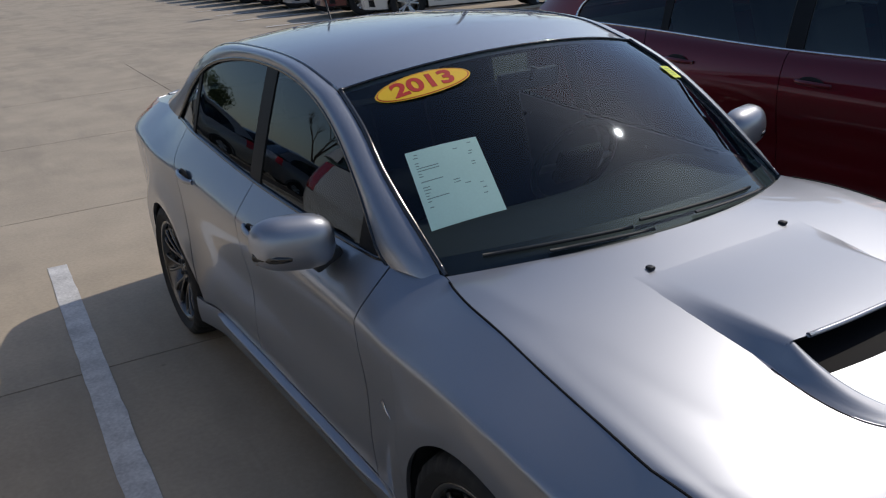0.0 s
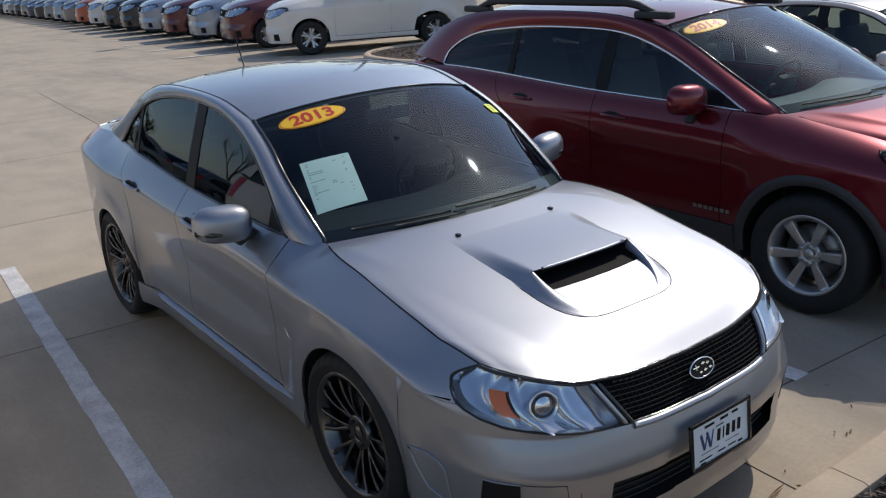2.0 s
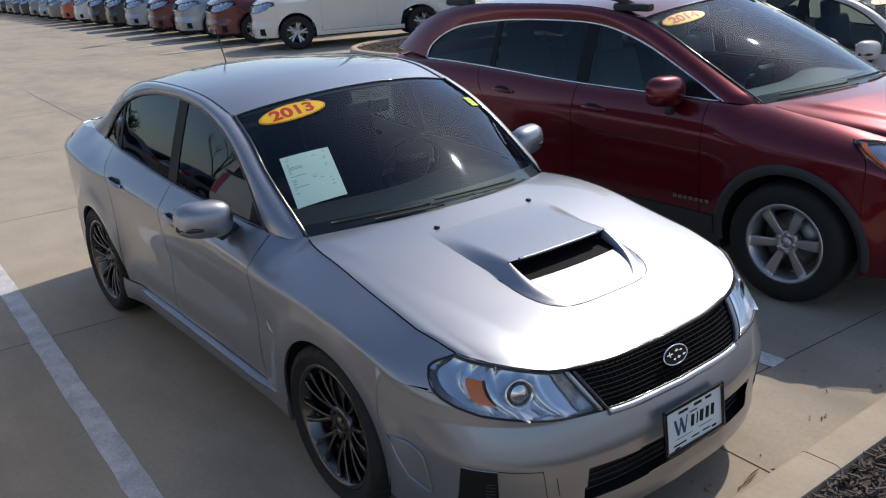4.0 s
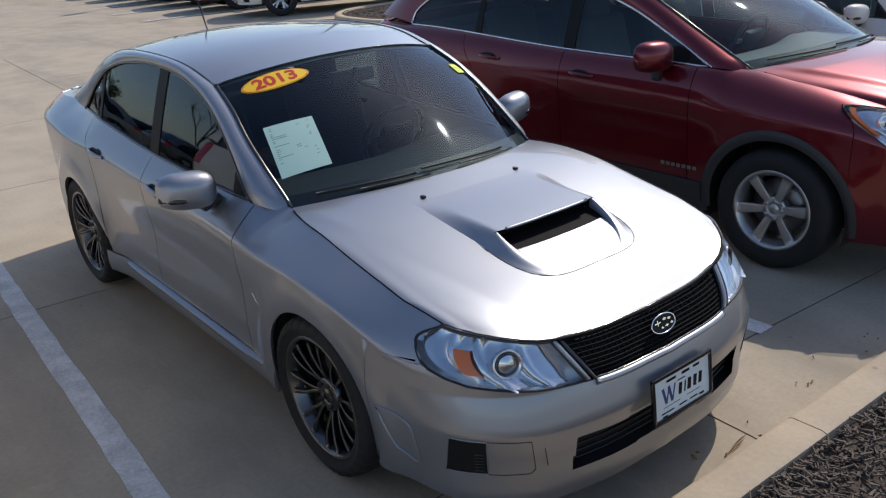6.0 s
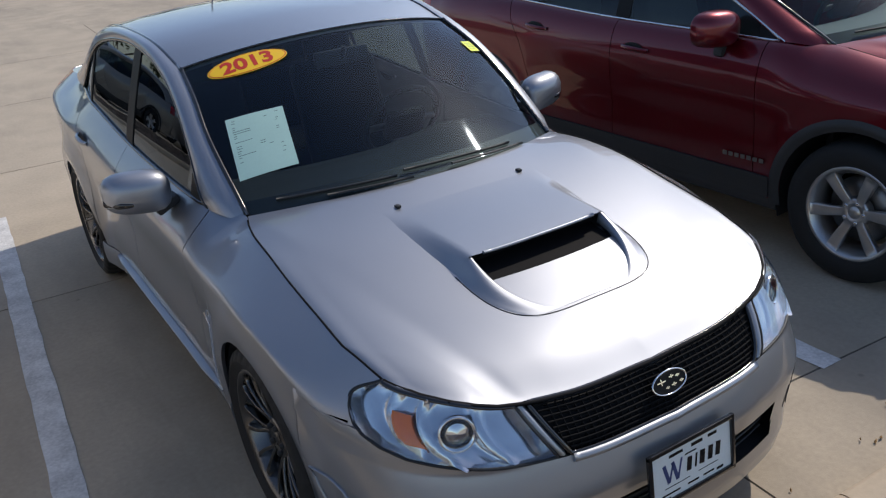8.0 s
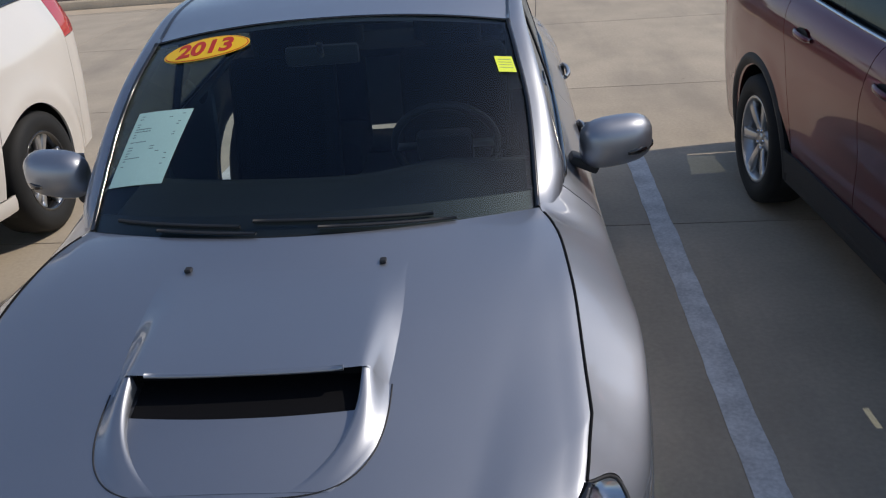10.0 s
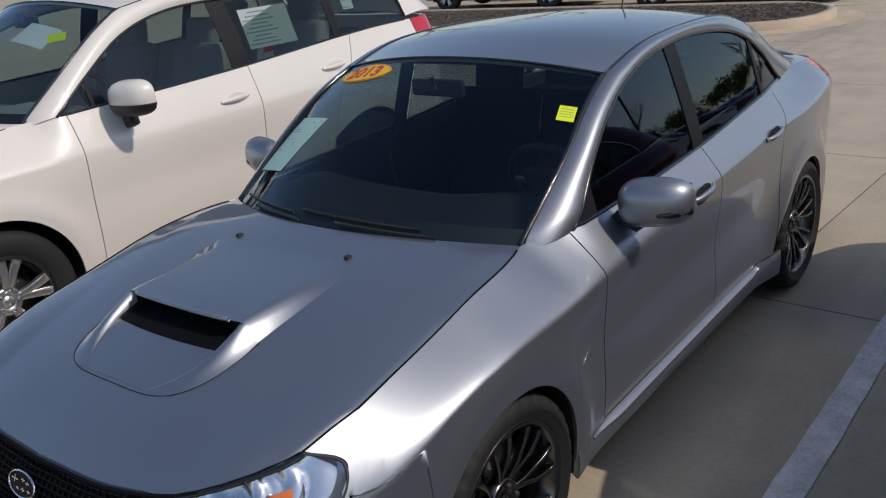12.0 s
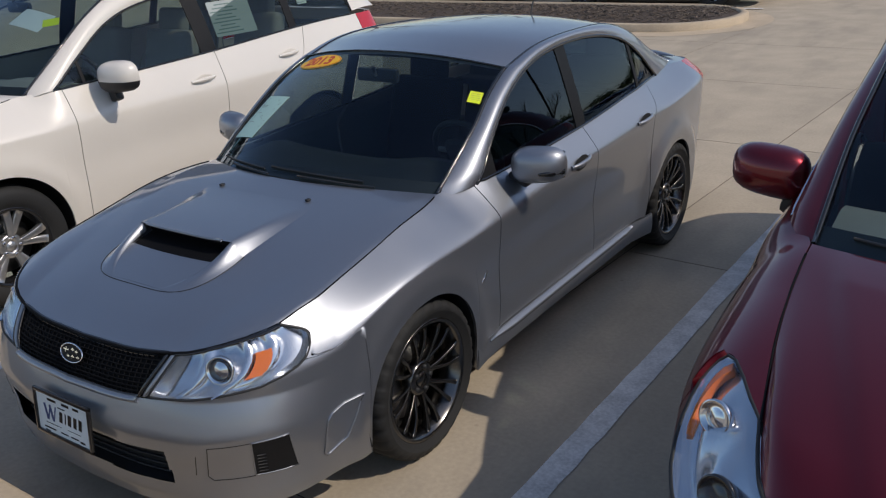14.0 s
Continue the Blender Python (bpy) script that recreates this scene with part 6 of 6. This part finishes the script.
lit = link("leaf_litter", mesh_of("leaf_litter", V, F, STRAW, False))
tagged(lit, "dry straw and dead leaf bits along the gutter", "litter", kind="stuff")


def island(num, x0, x1, y0, y1, r, ang=0.0):
    """A raised bed with a rounded kerb, a pale apron and bark mulch."""
    cx, cy, hx, hy = (x0 + x1) / 2, (y0 + y1) / 2, (x1 - x0) / 2, (y1 - y0) / 2

    def loop(off, z):
        out = []
        for qx, qy, a0 in ((1, 1, 0), (-1, 1, 90), (-1, -1, 180), (1, -1, 270)):
            for a in np.linspace(a0, a0 + 90, 14):
                rr = max(0.05, r + off)
                out.append((cx + qx * (hx - r) + rr * math.cos(radians(a)), cy + qy * (hy - r) + rr * math.sin(radians(a)), z))
        return np.array(out)

    ap = np.stack([loop(0.42, 0.003), loop(0.002, 0.010)], 1)
    ap = np.concatenate([ap, ap[:1]])
    isl = new(f"island_{num}")
    tagged(isl, "curbed mulch island with a pale concrete rim", "island", kind="structure")
    panel("apron", ap, KERB, isl, thick=0, centre=(cx, cy, -5))
    kb = np.stack([loop(0, 0.0), loop(-0.012, 0.12), loop(-0.035, 0.135), loop(-0.14, 0.135), loop(-0.155, 0.09)], 1)
    kb = np.concatenate([kb, kb[:1]])
    panel("curb", kb, KERB, isl, thick=0, centre=(cx, cy, -5))
    L = loop(-0.15, 0.10)
    V = [(cx + (p[0] - cx) * q, cy + (p[1] - cy) * q, 0.10 + 0.12 * (1 - q)) for q in (1, 0.66, 0.33) for p in L] + [(cx, cy, 0.23)]
    n = len(L)
    F = [(i + n * k, (i + 1) % n + n * k, (i + 1) % n + n * (k + 1), i + n * (k + 1)) for k in range(2) for i in range(n)] + [(2 * n + i, 2 * n + (i + 1) % n, 3 * n) for i in range(n)]
    link("mulch_fill", mesh_of("mulch_fill", V, F, MULCH), isl)
    rs = np.random.RandomState(num)
    m = 3500
    sx, sy = rs.uniform(-1, 1, m), rs.uniform(-1, 1, m)
    d = np.maximum(np.abs(sx), np.abs(sy))
    chips("mulch_chips", "coarse grey brown bark chips on the island", np.stack([cx + sx * (hx - 0.4), cy + sy * (hy - 0.4), 0.11 + 0.12 * (1 - d) + rs.uniform(0, 0.02, m)], 1), 0.13, num)


island(1, -14.5, -1.75, 11.5, 14.6, 1.45)
island(2, 6.6, 17.0, 9.4, 12.6, 1.4)

# ---- trees and a light pole round the lot ----
BARK = material("bark", (0.11, 0.085, 0.065), rough=0.9, vary=0.35, scale=9, bump=0.5, bump_scale=40)
LEAF = material("foliage", (0.045, 0.07, 0.02), rough=0.7, vary=0.4, scale=1.2, tint=(0.09, 0.12, 0.03))


def limb(V, F, p, d, length, rad, depth, rnd, tips):
    q = np.array(p, float)
    d = np.array(d, float)
    pts = [q.copy()]
    for k in range(4):
        d = d + np.array([rnd.uniform(-0.14, 0.14), rnd.uniform(-0.14, 0.14), 0.04])
        d /= np.linalg.norm(d)
        q = q + d * length / 4
        pts.append(q.copy())
    v, f = sweep(pts, rad * 2, rad * 2, up=(0.3, 0.9, 0.2), taper=lambda t: 1 - 0.5 * t)
    F += [tuple(i + len(V) for i in face) for face in f]
    V += [tuple(x) for x in v]
    if depth == 0:
        tips.append(pts[-1])
        tips.append(pts[2])
        return
    for k in range(3 if depth > 1 else 4):
        a = rnd.uniform(0, 6.28)
        nd = d * 0.75 + np.array([math.cos(a), math.sin(a), 0.25]) * rnd.uniform(0.5, 0.85)
        limb(V, F, pts[-1] if k < 2 else pts[-2], nd / np.linalg.norm(nd), length * rnd.uniform(0.58, 0.75), rad * 0.52, depth - 1, rnd, tips)


def tree(seed, height, leafy):
    rnd = random.Random(seed)
    t = new("tree")
    tagged(t, "leafy green tree beyond the lot" if leafy else "bare-branched tree beyond the parked row", "tree", "trees round the lot")
    V, F, tips = [], [], []
    limb(V, F, (0, 0, -0.2), (0.03, 0.02, 1), height * 0.36, height * 0.022, 3, rnd, tips)
    link("trunk", mesh_of("trunk", V, F, BARK), t)
    if leafy:
        V, F = [], []
        for c in tips:
            for k in range(26):
                o = np.array([rnd.gauss(0, 1), rnd.gauss(0, 1), rnd.gauss(0, 0.8)]) * height * 0.055 + c
                a, b = rnd.uniform(0, 6.28), rnd.uniform(-0.9, 0.9)
                s = height * rnd.uniform(0.014, 0.026)
                ex = np.array([math.cos(a), math.sin(a), b * 0.5]) * s
                ey = np.array([-math.sin(a) * 0.6, math.cos(a) * 0.6, 0.7]) * s
                n = len(V)
                V += [tuple(o - ex), tuple(o + ey * 0.7), tuple(o + ex), tuple(o - ey * 0.7)]
                F.append((n, n + 1, n + 2, n + 3))
        link("crown", mesh_of("crown", V, F, LEAF, False), t)
    return t


leafy = [tree(1, 8.0, True), tree(2, 9.5, True)]
rt = random.Random(4)
spots = [(-26 + 4.6 * k + rt.uniform(-1, 1), 76 + rt.uniform(-2, 4)) for k in range(22)]
for k, (x, y) in enumerate(spots):
    m = pose(x, y, -DROP * 62, 0, 0, rt.uniform(0, 360))
    if k < 2:
        leafy[k].matrix_basis = m
    else:
        copy_thing(leafy[k % 2], m)
bare = tree(7, 9.0, False)
bare.matrix_basis = pose(19.5, 27, -0.3, 0, 0, 40)
for x, y, r in ((23, 18, 100), (25, 38, 210), (17, 46, 300), (-19, 24, 30), (-24, 8, 160), (-21, 38, 250)):
    copy_thing(bare, pose(x, y, -0.3, 0, 0, r))
pole = new("light_pole")
tagged(pole, "tall dark steel lot light with two arms", "lamp post")
pole.matrix_basis = pose(14.5, 23.5, -0.2, 0, 0, 20)
bar("pole", [(0, 0, 0), (0, 0, 4), (0, 0, 8.6)], 0.16, 0.16, BLACK_TRIM, pole, up=(0, 1, 0))
part("pole_base", box_bm((0.5, 0.5, 0.7), (0, 0, 0.35), 0.03), KERB, pole)
for sg in (-1, 1):
    bar("arm", [(0, 0, 8.3), (0.7 * sg, 0, 8.65), (1.3 * sg, 0, 8.7)], 0.07, 0.07, BLACK_TRIM, pole, up=(0, 1, 0))
    part("lamp_head", box_bm((0.65, 0.34, 0.13), (1.6 * sg, 0, 8.7), 0.03), BLACK_TRIM, pole)
